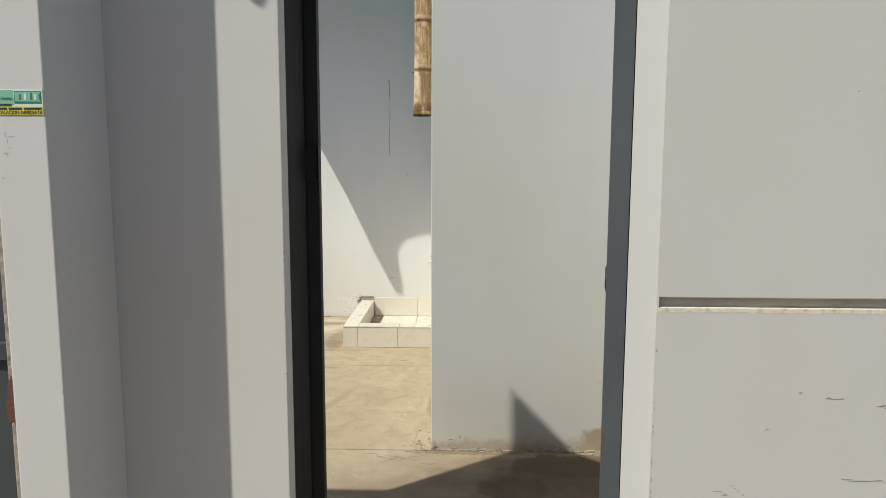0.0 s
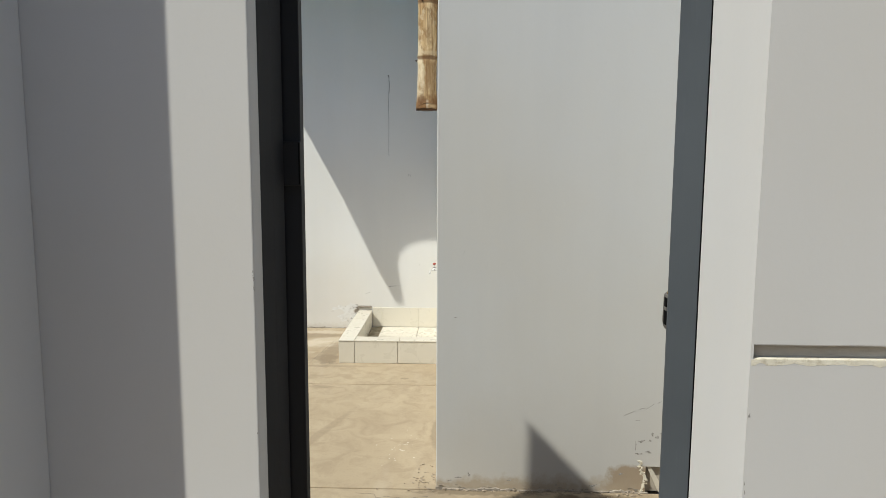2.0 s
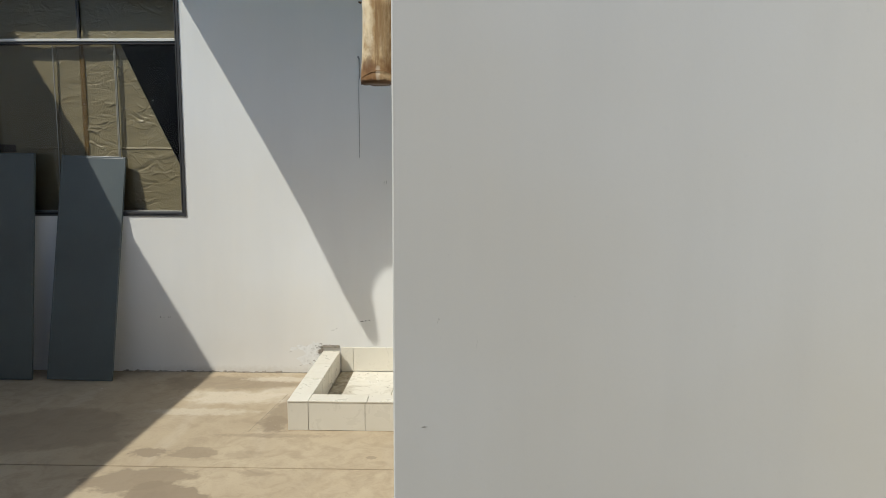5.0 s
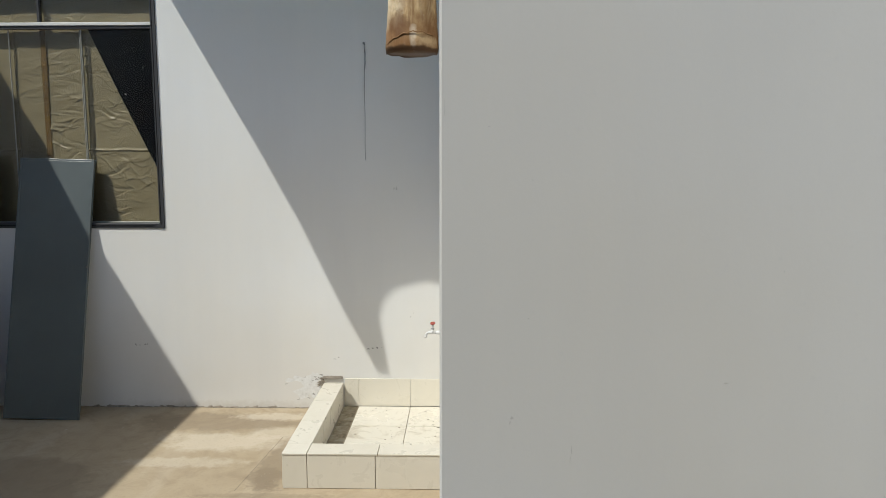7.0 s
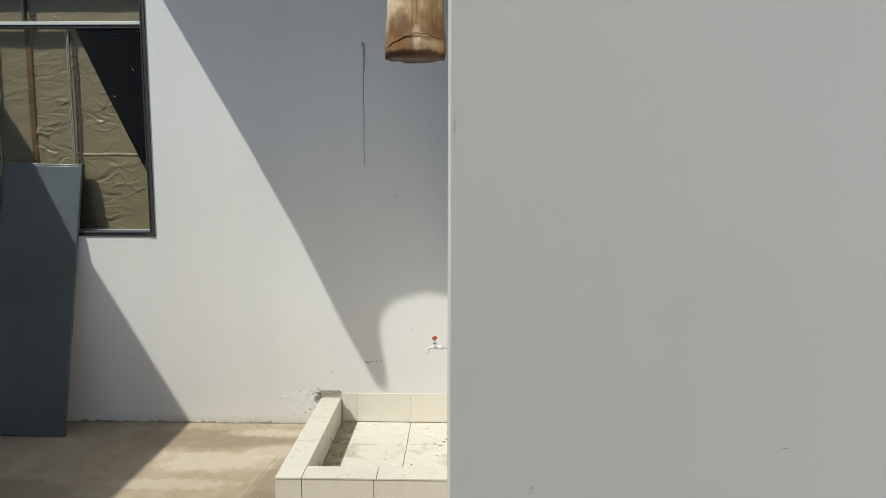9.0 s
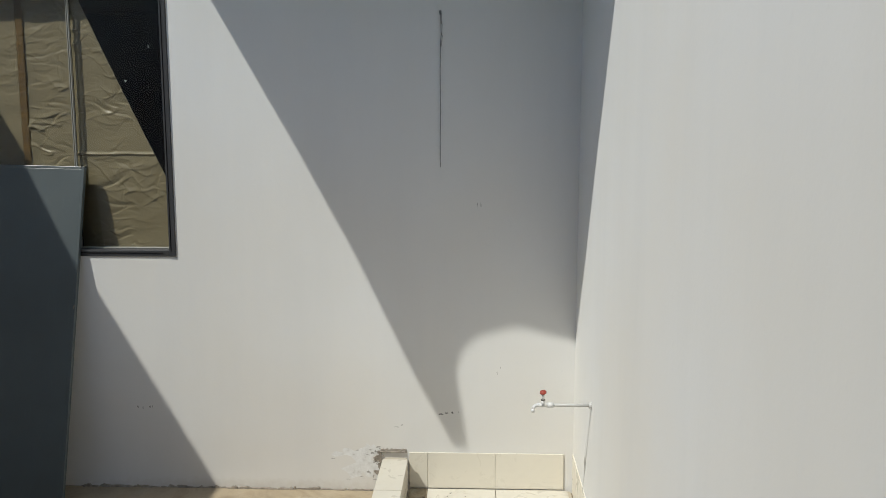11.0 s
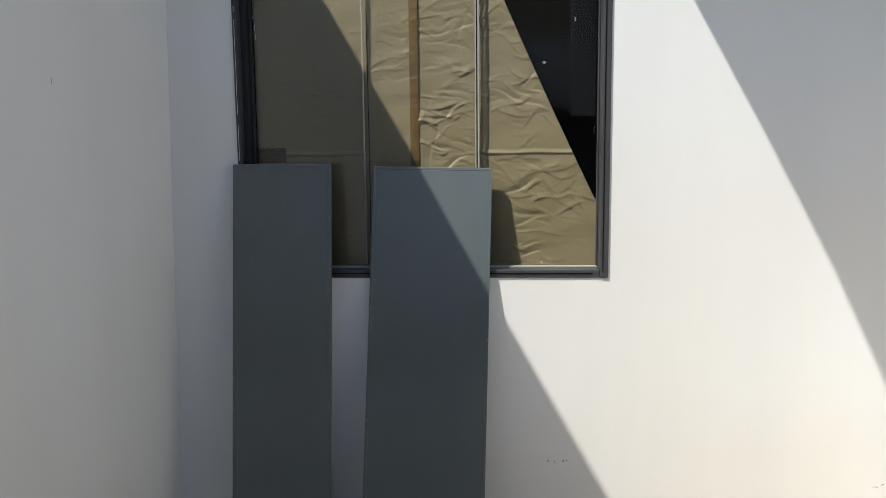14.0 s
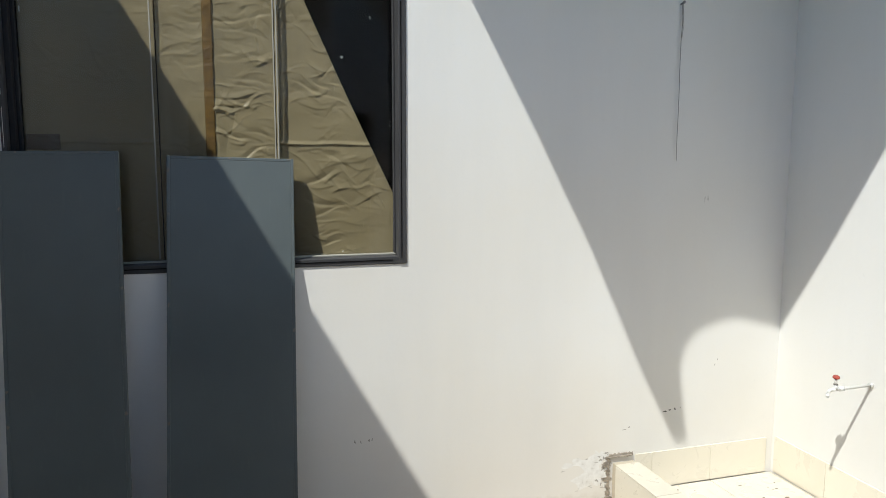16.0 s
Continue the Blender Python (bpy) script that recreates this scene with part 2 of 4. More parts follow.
TILE = tile_material("cream_tile", 0.05)
TILE_PALE = tile_material("pale_glazed_tile", 0.04, 1.20)
TILE_DIRTY = tile_material("muddied_cream_tile", 0.75)
# Mud film with the kerb's shade coloured in, for the strip beside it.
TILE_MUD_SHADE = mat("mud_and_shade_tile", (0.36, 0.31, 0.22), 0.7)
to_base(TILE_MUD_SHADE, ramp(TILE_MUD_SHADE, noise_of(TILE_MUD_SHADE, 14, 6, 0.65, warp=0.8), [(0.36, (0.17, 0.135, 0.085)), (0.5, (0.34, 0.285, 0.195)), (0.68, (0.50, 0.45, 0.35))]))
GROUT = mat("grey_brown_grout", (0.47, 0.415, 0.325), 0.95)
DIRT = mat("dried_mud", (0.17, 0.14, 0.11), 0.95)


def enamel(name, base, rough=0.42, spec=0.45):
    m = mat(name, base, rough, 0, spec)
    broad, fine = noise_of(m, 1.6, 4), noise_of(m, 40, 5, 0.6, (1, 1, 0.15))
    lo, hi = tuple(c * 0.85 for c in base), tuple(c * 1.18 for c in base)
    c = ramp(m, broad, [(0.3, lo), (0.7, hi)])
    c = mix(m, ramp(m, fine, [(0.6, (0, 0, 0)), (0.85, (0.35, 0.35, 0.35))]), c, tuple(c * 1.6 for c in base))
    to_base(m, c)
    to_rough(m, ramp(m, broad, [(0.2, (rough - 0.07,) * 3), (0.8, (rough + 0.12,) * 3)]))
    bumps(m, [(noise_of(m, 5, 3), 0.1, 0.004), (noise_of(m, 120, 3), 0.1, 0.0006)])
    return m


STEEL = enamel("blue_grey_enamel", (0.080, 0.096, 0.098), 0.38, 0.75)
FRAME_STEEL = enamel("grey_gate_enamel", (0.062, 0.070, 0.079), 0.5)
# Steel darkened in colour for the post and frames that stand in shade.
SHADE_STEEL = enamel("shade_darkened_steel", (0.018, 0.018, 0.020), 0.6, 0.3)
WINDOW_STEEL = enamel("dark_grey_frame", (0.042, 0.042, 0.045), 0.55)
BARE = mat("chipped_steel", (0.22, 0.18, 0.15), 0.6, 0.3)
ALU = mat("aluminium_strip", (0.36, 0.35, 0.31), 0.5, 0.2)
PALE_ALU = mat("white_transom_cap", (0.66, 0.65, 0.62), 0.45)
# Near-black strips painted for the darkness inside gaps, slots and grooves.
GAP = mat("gap_darkness", (0.006, 0.006, 0.006), 0.95, 0, 0.05)
ROOM = mat("black_for_unlit_room", (0.02, 0.02, 0.022), 0.95, 0, 0.05)
GLASS = mat("window_glass", (1, 1, 1), 0.0)
clear, gloss, both = node(GLASS, "ShaderNodeBsdfTransparent"), node(GLASS, "ShaderNodeBsdfGlossy"), node(GLASS, "ShaderNodeMixShader")
gloss.inputs["Roughness"].default_value = 0.0
bend = node(GLASS, "ShaderNodeFresnel")
bend.inputs["IOR"].default_value = 1.42
for a, b in ((bend.outputs[0], both.inputs[0]), (clear.outputs[0], both.inputs[1]), (gloss.outputs[0], both.inputs[2]), (both.outputs[0], GLASS.node_tree.nodes["Material Output"].inputs["Surface"])):
    GLASS.node_tree.links.new(a, b)


def kraft():
    m = mat("kraft_paper", (0.3, 0.25, 0.15), 0.42, 0, 0.5)
    crease = noise_of(m, 6, 5, 0.5, (1, 1, 2.2), warp=0.8)
    fibre = noise_of(m, 90, 4, 0.6)
    c = ramp(m, noise_of(m, 2.2, 3), [(0.3, (0.212, 0.178, 0.100)), (0.7, (0.262, 0.224, 0.132))])
    c = mix(m, ramp(m, fibre, [(0.5, (0, 0, 0)), (0.8, (0.3, 0.3, 0.3))]), c, (0.155, 0.125, 0.062))
    to_base(m, c)
    bumps(m, [(crease, 0.22, 0.004), (noise_of(m, 19, 3, 0.5, (1, 1, 2.6), warp=1.5), 0.18, 0.002)])
    return m


KRAFT = kraft()
TAPE = mat("brown_tape", (0.150, 0.092, 0.026), 0.3)
to_base(TAPE, ramp(TAPE, noise_of(TAPE, 9, 5, 0.6, (1, 1, 3)), [(0.35, (0.105, 0.068, 0.024)), (0.65, (0.185, 0.115, 0.032))]))

TORN_PAPER = mat("dark_tape_scrap", (0.075, 0.052, 0.03), 0.5)


def bamboo_material():
    m = mat("dry_bamboo", (0.5, 0.33, 0.16), 0.6, 0, 0.35)
    fibre = noise_of(m, 75, 5, 0.7, (1, 1, 0.05))
    grain = noise_of(m, 24, 6, 0.7, (1, 1, 0.10), warp=0.3)
    blotch = noise_of(m, 17, 6, 0.65, (1, 1, 0.33), warp=1.2)
    scar = noise_of(m, 30, 5, 0.6, (1, 1, 0.5), (2, 5, 1), 1.6)
    c = ramp(m, grain, [(0.30, (0.20, 0.105, 0.038)), (0.42, (0.42, 0.27, 0.12)), (0.53, (0.60, 0.44, 0.235)), (0.66, (0.74, 0.60, 0.38))])
    c = mix(m, ramp(m, blotch, [(0.46, (0, 0, 0)), (0.58, (0.68, 0.68, 0.68))]), c, (0.22, 0.115, 0.04))
    c = mix(m, ramp(m, scar, [(0.60, (0, 0, 0)), (0.66, (0.8, 0.8, 0.8))]), c, (0.60, 0.48, 0.31))
    c = mix(m, ramp(m, fibre, [(0.50, (0, 0, 0)), (0.68, (0.7, 0.7, 0.7))]), c, (0.17, 0.09, 0.035))
    # sunlit left side painted pale, brown torn band round the cut
    c = patch(m, c, (0.84, 0.74, 0.54), (-0.050, -0.010, 0.20), (0.022, 0.05, 0.19), 0.65, 0.22, 1.3)
    c = patch(m, c, (0.80, 0.70, 0.50), (-0.018, -0.045, 0.14), (0.010, 0.03, 0.09), 0.5, 0.2, 1.4)
    c = patch(m, c, (0.21, 0.10, 0.034), (0.0, 0, 0.012), (0.5, 0.5, 0.046), 0.85, 0.25, 1.2)
    c = patch(m, c, (0.13, 0.060, 0.022), (-0.024, -0.045, 0.046), (0.024, 0.03, 0.020), 0.65, 0.16, 1.4)
    c = patch(m, c, (0.72, 0.54, 0.31), (0.030, -0.045, 0.018), (0.020, 0.03, 0.013), 0.75, 0.18, 1.2)
    c = patch(m, c, (0.78, 0.69, 0.54), (0.005, -0.048, 0.027), (0.006, 0.03, 0.018), 0.6, 0.2, 1.3)
    c = patch(m, c, (0.28, 0.155, 0.06), (0.014, -0.046, 0.16), (0.022, 0.03, 0.11), 0.5, 0.25, 1.6)
    for zn in (0.238, 0.488, 0.738):
        c = patch(m, c, (0.15, 0.075, 0.03), (0, 0, zn), (0.5, 0.5, 0.008), 0.75, 0.15, 0.8)
        c = patch(m, c, (0.62, 0.50, 0.32), (0, 0, zn + 0.022), (0.5, 0.5, 0.009), 0.5, 0.2, 0.8)
    c = patch(m, c, (0.075, 0.036, 0.016), (0, 0, 0.0), (0.5, 0.5, 0.008), 0.8, 0.12, 1.0)
    to_base(m, c)
    bumps(m, [(grain, 0.5, 0.003), (fibre, 0.4, 0.001)])
    return m


BAMBOO = bamboo_material()
TORN = mat("brown_bamboo_sheath", (0.27, 0.15, 0.06), 0.8)
# Dark brown: shade of the hollow cut painted in; twig stubs share it.
CUT_BAMBOO = mat("cut_bamboo_end", (0.07, 0.035, 0.016), 0.9)
TAP_WHITE = mat("white_tap_plastic", (0.68, 0.68, 0.672), 0.35, 0.0)
PVC = mat("white_pvc", (0.52, 0.515, 0.495), 0.4)
RED = mat("red_plastic", (0.33, 0.055, 0.035), 0.4)
BRASS = mat("tarnished_brass", (0.30, 0.21, 0.10), 0.45, 0.8)
LOCK_BODY = mat("worn_lock_steel", (0.15, 0.14, 0.125), 0.6, 0.2)
WIRE = mat("dull_wire", (0.26, 0.255, 0.25), 0.6, 0.2)
ROOF = mat("pale_roof_sheet", (0.60, 0.60, 0.59), 0.8)
# Translucency and blue added to brighten and tint the shade under the awning.
SHEET = mat("shade_tint_sheet", (0.60, 0.66, 0.70), 0.5)
through_sheet, sheet_mix = node(SHEET, "ShaderNodeBsdfTranslucent"), node(SHEET, "ShaderNodeMixShader")
through_sheet.inputs["Color"].default_value = (0.42, 0.60, 0.72, 1)
sheet_mix.inputs[0].default_value = 0.48
for a, b in ((SHEET.node_tree.nodes["Principled BSDF"].outputs[0], sheet_mix.inputs[1]), (through_sheet.outputs[0], sheet_mix.inputs[2]), (sheet_mix.outputs[0], SHEET.node_tree.nodes["Material Output"].inputs["Surface"])):
    SHEET.node_tree.links.new(a, b)
STICK_GREEN = mat("green_print", (0.25, 0.50, 0.38), 0.45)
STICK_WHITE = mat("white_print", (0.72, 0.76, 0.70), 0.45)
STICK_YELLOW = mat("yellow_print", (0.62, 0.55, 0.06), 0.45)
STICK_DARK = mat("dark_print", (0.03, 0.05, 0.04), 0.5)
STICK_TEAL = mat("teal_print", (0.03, 0.22, 0.16), 0.45)


# ---- building helpers ----
def box(bm, lo, hi, bevel=0.0, turn=None):
    """A box between two corners; turn: a matrix laid on it afterwards."""
    c = [(a + b) / 2 for a, b in zip(lo, hi)]
    s = [abs(b - a) for a, b in zip(lo, hi)]
    got = bmesh.ops.create_cube(bm, size=1, matrix=Matrix.Translation(c) @ Matrix.Diagonal((*s, 1)))
    vs = got["verts"]
    if bevel:
        es = list({e for v in vs for e in v.link_edges})
        vs = list({v for f in bmesh.ops.bevel(bm, geom=es, offset=bevel, segments=2, affect="EDGES", profile=0.5)["faces"] for v in f.verts} | {v for v in vs if v.is_valid})
    if turn:
        bmesh.ops.transform(bm, matrix=turn, verts=[v for v in vs if v.is_valid])
    return vs


def prism(bm, points, z0, z1, bevel=0.0):
    """An upright prism over a footprint of (x, y) points, anticlockwise."""
    low = [bm.verts.new((x, y, z0)) for x, y in points]
    top = [bm.verts.new((x, y, z1)) for x, y in points]
    bm.faces.new(low[::-1])
    bm.faces.new(top)
    n = len(points)
    sides = [bm.faces.new((low[i], low[(i + 1) % n], top[(i + 1) % n], top[i])) for i in range(n)]
    if bevel:
        up = [e for f in sides for e in f.edges if abs(e.verts[0].co.z - e.verts[1].co.z) > 0.5 * abs(z1 - z0)]
        bmesh.ops.bevel(bm, geom=list(set(up)), offset=bevel, segments=3, affect="EDGES", profile=0.5)


def plate(bm, points, y0, y1):
    """A plate of thickness y0..y1 over a face of (x, z) points."""
    a = [bm.verts.new((x, y0, z)) for x, z in points]
    b = [bm.verts.new((x, y1, z)) for x, z in points]
    n = len(points)
    bm.faces.new(a)
    bm.faces.new(b[::-1])
    for i in range(n):
        bm.faces.new((a[i], b[i], b[(i + 1) % n], a[(i + 1) % n]))
    bmesh.ops.recalc_face_normals(bm, faces=bm.faces[:])


def rod(bm, a, b, r, r2=None, seg=16):
    a, b = Vector(a), Vector(b)
    m = Matrix.Translation((a + b) / 2) @ (b - a).to_track_quat("Z", "Y").to_matrix().to_4x4()
    return bmesh.ops.create_cone(bm, cap_ends=True, segments=seg, radius1=r, radius2=r if r2 is None else r2, depth=(b - a).length, matrix=m)["verts"]


def lathe(bm, profile, seg=28):
    """A closed turned body about the z axis: (radius, z) from bottom to top."""
    rings = [[bm.verts.new((r * math.cos(2 * math.pi * i / seg), r * math.sin(2 * math.pi * i / seg), z)) for i in range(seg)] for r, z in profile]
    for lo, hi in zip(rings, rings[1:]):
        for i in range(seg):
            bm.faces.new((lo[i], lo[(i + 1) % seg], hi[(i + 1) % seg], hi[i]))
    bm.faces.new(rings[0][::-1])
    bm.faces.new(rings[-1])


def blob(bm, cx, cy, rx, ry, seed, n=28, rough=0.25):
    """An uneven outline of (a, b) points round a centre."""
    rng = random.Random(seed)
    ph = [rng.uniform(0, 6.28) for _ in range(4)]
    out = []
    for i in range(n):
        a = 2 * math.pi * i / n
        k = 1 + rough * (0.5 * math.sin(2 * a + ph[0]) + 0.4 * math.sin(3 * a + ph[1]) + 0.3 * math.sin(5 * a + ph[2]) + 0.25 * math.sin(9 * a + ph[3]))
        out.append((cx + rx * k * math.cos(a), cy + ry * k * math.sin(a)))
    return out


def mesh_of(name, bm, material, smooth=False):
    me = bpy.data.meshes.new(name)
    bm.to_mesh(me)
    bm.free()
    me.materials.append(material)
    if smooth:
        me.shade_smooth()
    return me


def part(name, bm, material, parent, label="", smooth=False):
    """ONE mesh object under a thing or a part."""
    ob = new(name, mesh_of(name, bm, material, smooth))
    ob.parent = parent
    return tagged(ob, label) if label else ob


def thing(name, at, label, category, group="", kind=""):
    ob = new(name)
    ob.location = at
    ob.empty_display_size = 0.1
    bpy.context.view_layer.update()
    return tagged(ob, label, category, group, kind)


def structure(name, bm, material, label, category):
    return tagged(new(name, mesh_of(name, bm, material)), label, category, kind="structure")


def one(lo, hi, bevel=0.0, turn=None):
    bm = bmesh.new()
    box(bm, lo, hi, bevel, turn)
    return bm


# ---- ground and floor ----
bm = bmesh.new()
box(bm, (-300, -300, -0.30), (300, 300, -0.03))
structure("ground", bm, EARTH, "dusty bare street ground outside the white walls", "ground")
bm = bmesh.new()
for x0, y0, x1, y1 in ((-3.6, 1.70, 1.40, 3.352), (-3.6, 3.362, 0.2, 4.915), (-3.6, 4.925, 0.2, 6.56)):
    box(bm, (x0, y0, -0.12), (x1, y1, 0.0), 0.003)
box(bm, (-3.6, 1.70, -0.12), (1.40, 3.36, -0.008))
box(bm, (-3.6, 3.36, -0.12), (0.1, 6.56, -0.008))
floor = structure("floor", bm, CONCRETE, "stained beige concrete courtyard floor with thin joints", "floor")

# ---- walls ----
bm = bmesh.new()
WX0, WX1, WZ0, WZ1, BACK = -3.264, -1.82, 1.157, 2.770, 6.56
box(bm, (-3.75, BACK, 0), (WX0, BACK + 0.2, 3.15))
box(bm, (WX1, BACK, 0), (0.3, BACK + 0.2, 3.15))
box(bm, (WX0, BACK, 0), (WX1, BACK + 0.2, WZ0))
box(bm, (WX0, BACK, WZ1), (WX1, BACK + 0.2, 3.15))
wall_back = structure("wall_north", bm, PLASTER_COURT, "white plastered courtyard wall with peeling foot", "wall")
bm = bmesh.new()
box(bm, (0, -0.0012, -0.004), (0.68, 0.0012, 0.0006), 0, pose(-1.06, 5.40, 0, 0, 0, 84.2))
part("joint", bm, JOINT, floor, "dark screed joint")
bm = bmesh.new()
plate(bm, [(-3.75, 0), (-3.572, 0), (-3.5, 3.26), (-3.75, 3.26)], 1.60, BACK)
wall_left = structure("wall_west", bm, PLASTER_COURT, "white plastered side wall of the courtyard", "wall")
bm = bmesh.new()
prism(bm, [(-0.016, 3.366), (-0.0115, 3.36), (0.965, 3.36), (0.965, 3.51), (0.15, 3.51), (0.15, 3.366)], 0, 0.128)
prism(bm, [(1.13, 3.36), (2.6, 3.36), (2.6, 3.51), (1.13, 3.51)], 0, 0.128)
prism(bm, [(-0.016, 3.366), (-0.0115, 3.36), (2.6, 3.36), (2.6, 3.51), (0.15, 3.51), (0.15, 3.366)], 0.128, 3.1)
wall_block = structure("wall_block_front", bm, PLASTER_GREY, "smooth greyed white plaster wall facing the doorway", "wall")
bm = bmesh.new()
box(bm, (0.966, 3.382, 0), (1.129, 3.509, 0.127))
part("drain_back", bm, DRAIN, wall_block, "rough mortar inside the low drain hole")
bm = bmesh.new()
plate(bm, [(0.972, 0.126), (0.990, 0.126), (1.062, 0.002), (1.030, 0.002)], 3.366, 3.381)
part("drain_lip", bm, TILE, wall_block, "pale slanted lip in the drain hole")
bm = bmesh.new()
prism(bm, [(-0.016, 3.3662), (0.1495, 3.3662), (0.235, BACK), (0.085, BACK)], 0, 3.1)
wall_east = structure("wall_east", bm, PLASTER_COURT, "white plastered courtyard wall with a water tap", "wall")
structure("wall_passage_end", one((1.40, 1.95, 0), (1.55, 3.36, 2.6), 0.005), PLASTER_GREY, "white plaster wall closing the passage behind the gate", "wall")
# Unseen roof added to keep light out of the block and hold the bamboo.
bm = bmesh.new()
prism(bm, [(-0.14, 3.40), (2.6, 3.40), (2.6, 6.7), (0.1, 6.7), (0.1, 3.75), (-0.14, 3.75)], 3.1, 3.2)
structure("roof_block", bm, ROOF, "added flat grey roof over the unseen top of the white block", "roof")

# street front: pier, niche, jamb, and an unseen gable shaped from its shadow
TOP = 2.25
bm = bmesh.new()
prism(bm, [(-1.002, 1.44), (-0.868, 1.44), (-0.846, 1.70), (-1.002, 1.70)], -0.03, 3.0, 0.005)
prism(bm, [(-1.002, 1.70), (-0.36, 1.70), (-0.362, 1.775), (-0.40, 1.775), (-0.40, 1.95), (-1.002, 1.95)], -0.03, TOP, 0.004)
box(bm, (-0.40, 1.775, 2.105), (0.64, 1.95, TOP))
plate(bm, [(-1.42, TOP), (-0.12, TOP), (-1.42, 3.58)], 1.80, 1.95)
box(bm, (-1.42, 1.80, TOP - 0.15), (-1.002, 1.95, TOP))
wall_front = structure("wall_street_west", bm, PLASTER_STREET, "white plastered street wall with a recessed niche", "wall")
bm = bmesh.new()
foot = [(0.622, 1.44), (4.2, 1.44), (4.2, 1.95), (0.642, 1.95), (0.642, 1.686), (0.606, 1.686)]
cut = [(0.6195, 1.478), (4.2, 1.478), (4.2, 1.95), (0.642, 1.95), (0.642, 1.686), (0.606, 1.686)]
prism(bm, foot, -0.03, 1.188)
prism(bm, cut, 1.188, 1.217)
prism(bm, [(0.622, 1.44), (0.627, 1.44), (0.627, 1.478), (0.6195, 1.478)], 1.188, 1.217)
prism(bm, foot, 1.217, TOP)
wall_jamb = structure("wall_street_east", bm, PLASTER_STREET, "white plastered street wall with a chased groove", "wall")
bm = bmesh.new()
box(bm, (-4.6, 1.44, -0.03), (-2.9, 1.60, 2.97))
box(bm, (-2.9, 1.44, TOP), (-1.42, 1.60, 2.97))
box(bm, (-1.42, 1.44, TOP), (-1.002, 1.80, TOP + 0.14))
structure("wall_street_far", bm, PLASTER_STREET, "white plastered street wall beside the grey gate", "wall")

# Unseen wall added to hold sky light off the street front.
structure("wall_sky_block", one((-14, -6.3, -0.03), (14, -6.0, 6.0), 0.02), WARM_BOUNCE, "added unseen wall across the street, blocking sky light and bouncing warm light", "wall")

# unseen awning over the back corner, outlined from its shadow; sheet tints the shade
bm = bmesh.new()
prism(bm, [(-2.024, BACK), (-2.027, 5.95), (-2.040, 5.74), (-2.072, 5.58), (-2.092, 5.48), (-2.103, 5.32), (-2.04, 5.32), (-1.97, 5.39), (-1.89, 5.476), (-1.80, 5.525), (-1.68, 5.559), (-1.46, 5.580), (-1.25, 5.553), (-1.0, 5.458), (-0.75, 5.39), (-0.5, 5.305), (0.03, 5.17), (0.085, BACK)], 3.08, 3.084)
bmesh.ops.recalc_face_normals(bm, faces=bm.faces[:])
structure("awning", bm, SHEET, "unseen thin awning over the washing corner, translucent blue to tint its shade", "awning")

# room behind the window, its darkness painted as near-black walls
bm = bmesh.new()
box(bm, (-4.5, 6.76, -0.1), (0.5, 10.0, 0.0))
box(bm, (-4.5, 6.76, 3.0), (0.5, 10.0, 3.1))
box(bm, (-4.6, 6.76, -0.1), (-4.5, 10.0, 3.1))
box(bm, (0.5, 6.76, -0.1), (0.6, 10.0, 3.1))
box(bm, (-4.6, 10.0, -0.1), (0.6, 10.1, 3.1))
structure("wall_room", bm, ROOM, "room behind the papered window, painted black to look unlit", "room")

# ---- gateway ----
gate_frame = thing("gateway", (0.12, 1.8, 0), "dark grey enamelled steel gateway standing in the white doorway", "gateway")


def under(bm, parent):
    """World-built geometry moved into the parent's own space."""
    bmesh.ops.transform(bm, matrix=parent.matrix_world.inverted(), verts=bm.verts[:])
    return bm


def upright(points, z0, z1, bevel=0.0):
    b = bmesh.new()
    prism(b, points, z0, z1, bevel)
    bmesh.ops.recalc_face_normals(b, faces=b.faces[:])
    return b


# Hinge side wears the shade-darkened steel; the opposite post keeps plain enamel.
part("hinge_post", under(upright([(-0.398, 1.779), (-0.363, 1.779), (-0.350, 1.83), (-0.348, 1.835), (-0.336, 1.885), (-0.398, 1.885)], 0, 2.1, 0.002), gate_frame), SHADE_STEEL, gate_frame)
# Black strip in place of the dark gap between post and stop.
part("gap_strip", under(upright([(-0.398, 1.886), (-0.343, 1.886), (-0.343, 1.901), (-0.398, 1.901)], 0, 2.1), gate_frame), GAP, gate_frame, "black strip for the darkness of the frame gap")
part("stop", under(upright([(-0.398, 1.902), (-0.335, 1.902), (-0.299, 1.907), (-0.299, 1.944), (-0.398, 1.944)], 0, 2.1, 0.002), gate_frame), SHADE_STEEL, gate_frame)
hinge = part("hinge", under(one((-0.345, 1.889, 1.482), (-0.2965, 1.904, 1.588), 0.002), gate_frame), SHADE_STEEL, gate_frame, "painted steel hinge leaf")
part("pin", under(one((-0.3005, 1.886, 1.486), (-0.2975, 1.8885, 1.584), 0.0005), gate_frame), GAP, hinge)
part("post", under(upright([(0.606, 1.691), (0.640, 1.691), (0.640, 1.83), (0.601, 1.83), (0.601, 1.775), (0.566, 1.771), (0.5625, 1.764), (0.5625, 1.757), (0.574, 1.738)], 0, 2.1), gate_frame), FRAME_STEEL, gate_frame)
part("gap_strip", under(upright([(0.6042, 1.687), (0.638, 1.687), (0.638, 1.6905), (0.6042, 1.6905)], 0, 2.1), gate_frame), GAP, gate_frame, "black strip for the dark gap along the steel post")
part("header", under(one((-0.398, 1.79, 2.101), (0.64, 1.90, 2.104)), gate_frame), FRAME_STEEL, gate_frame)

gate_lock = thing("gate_lock", (0.580, 1.815, 1.15), "worn steel gate lock box with a wire loop on the post", "lock")
bm = bmesh.new()
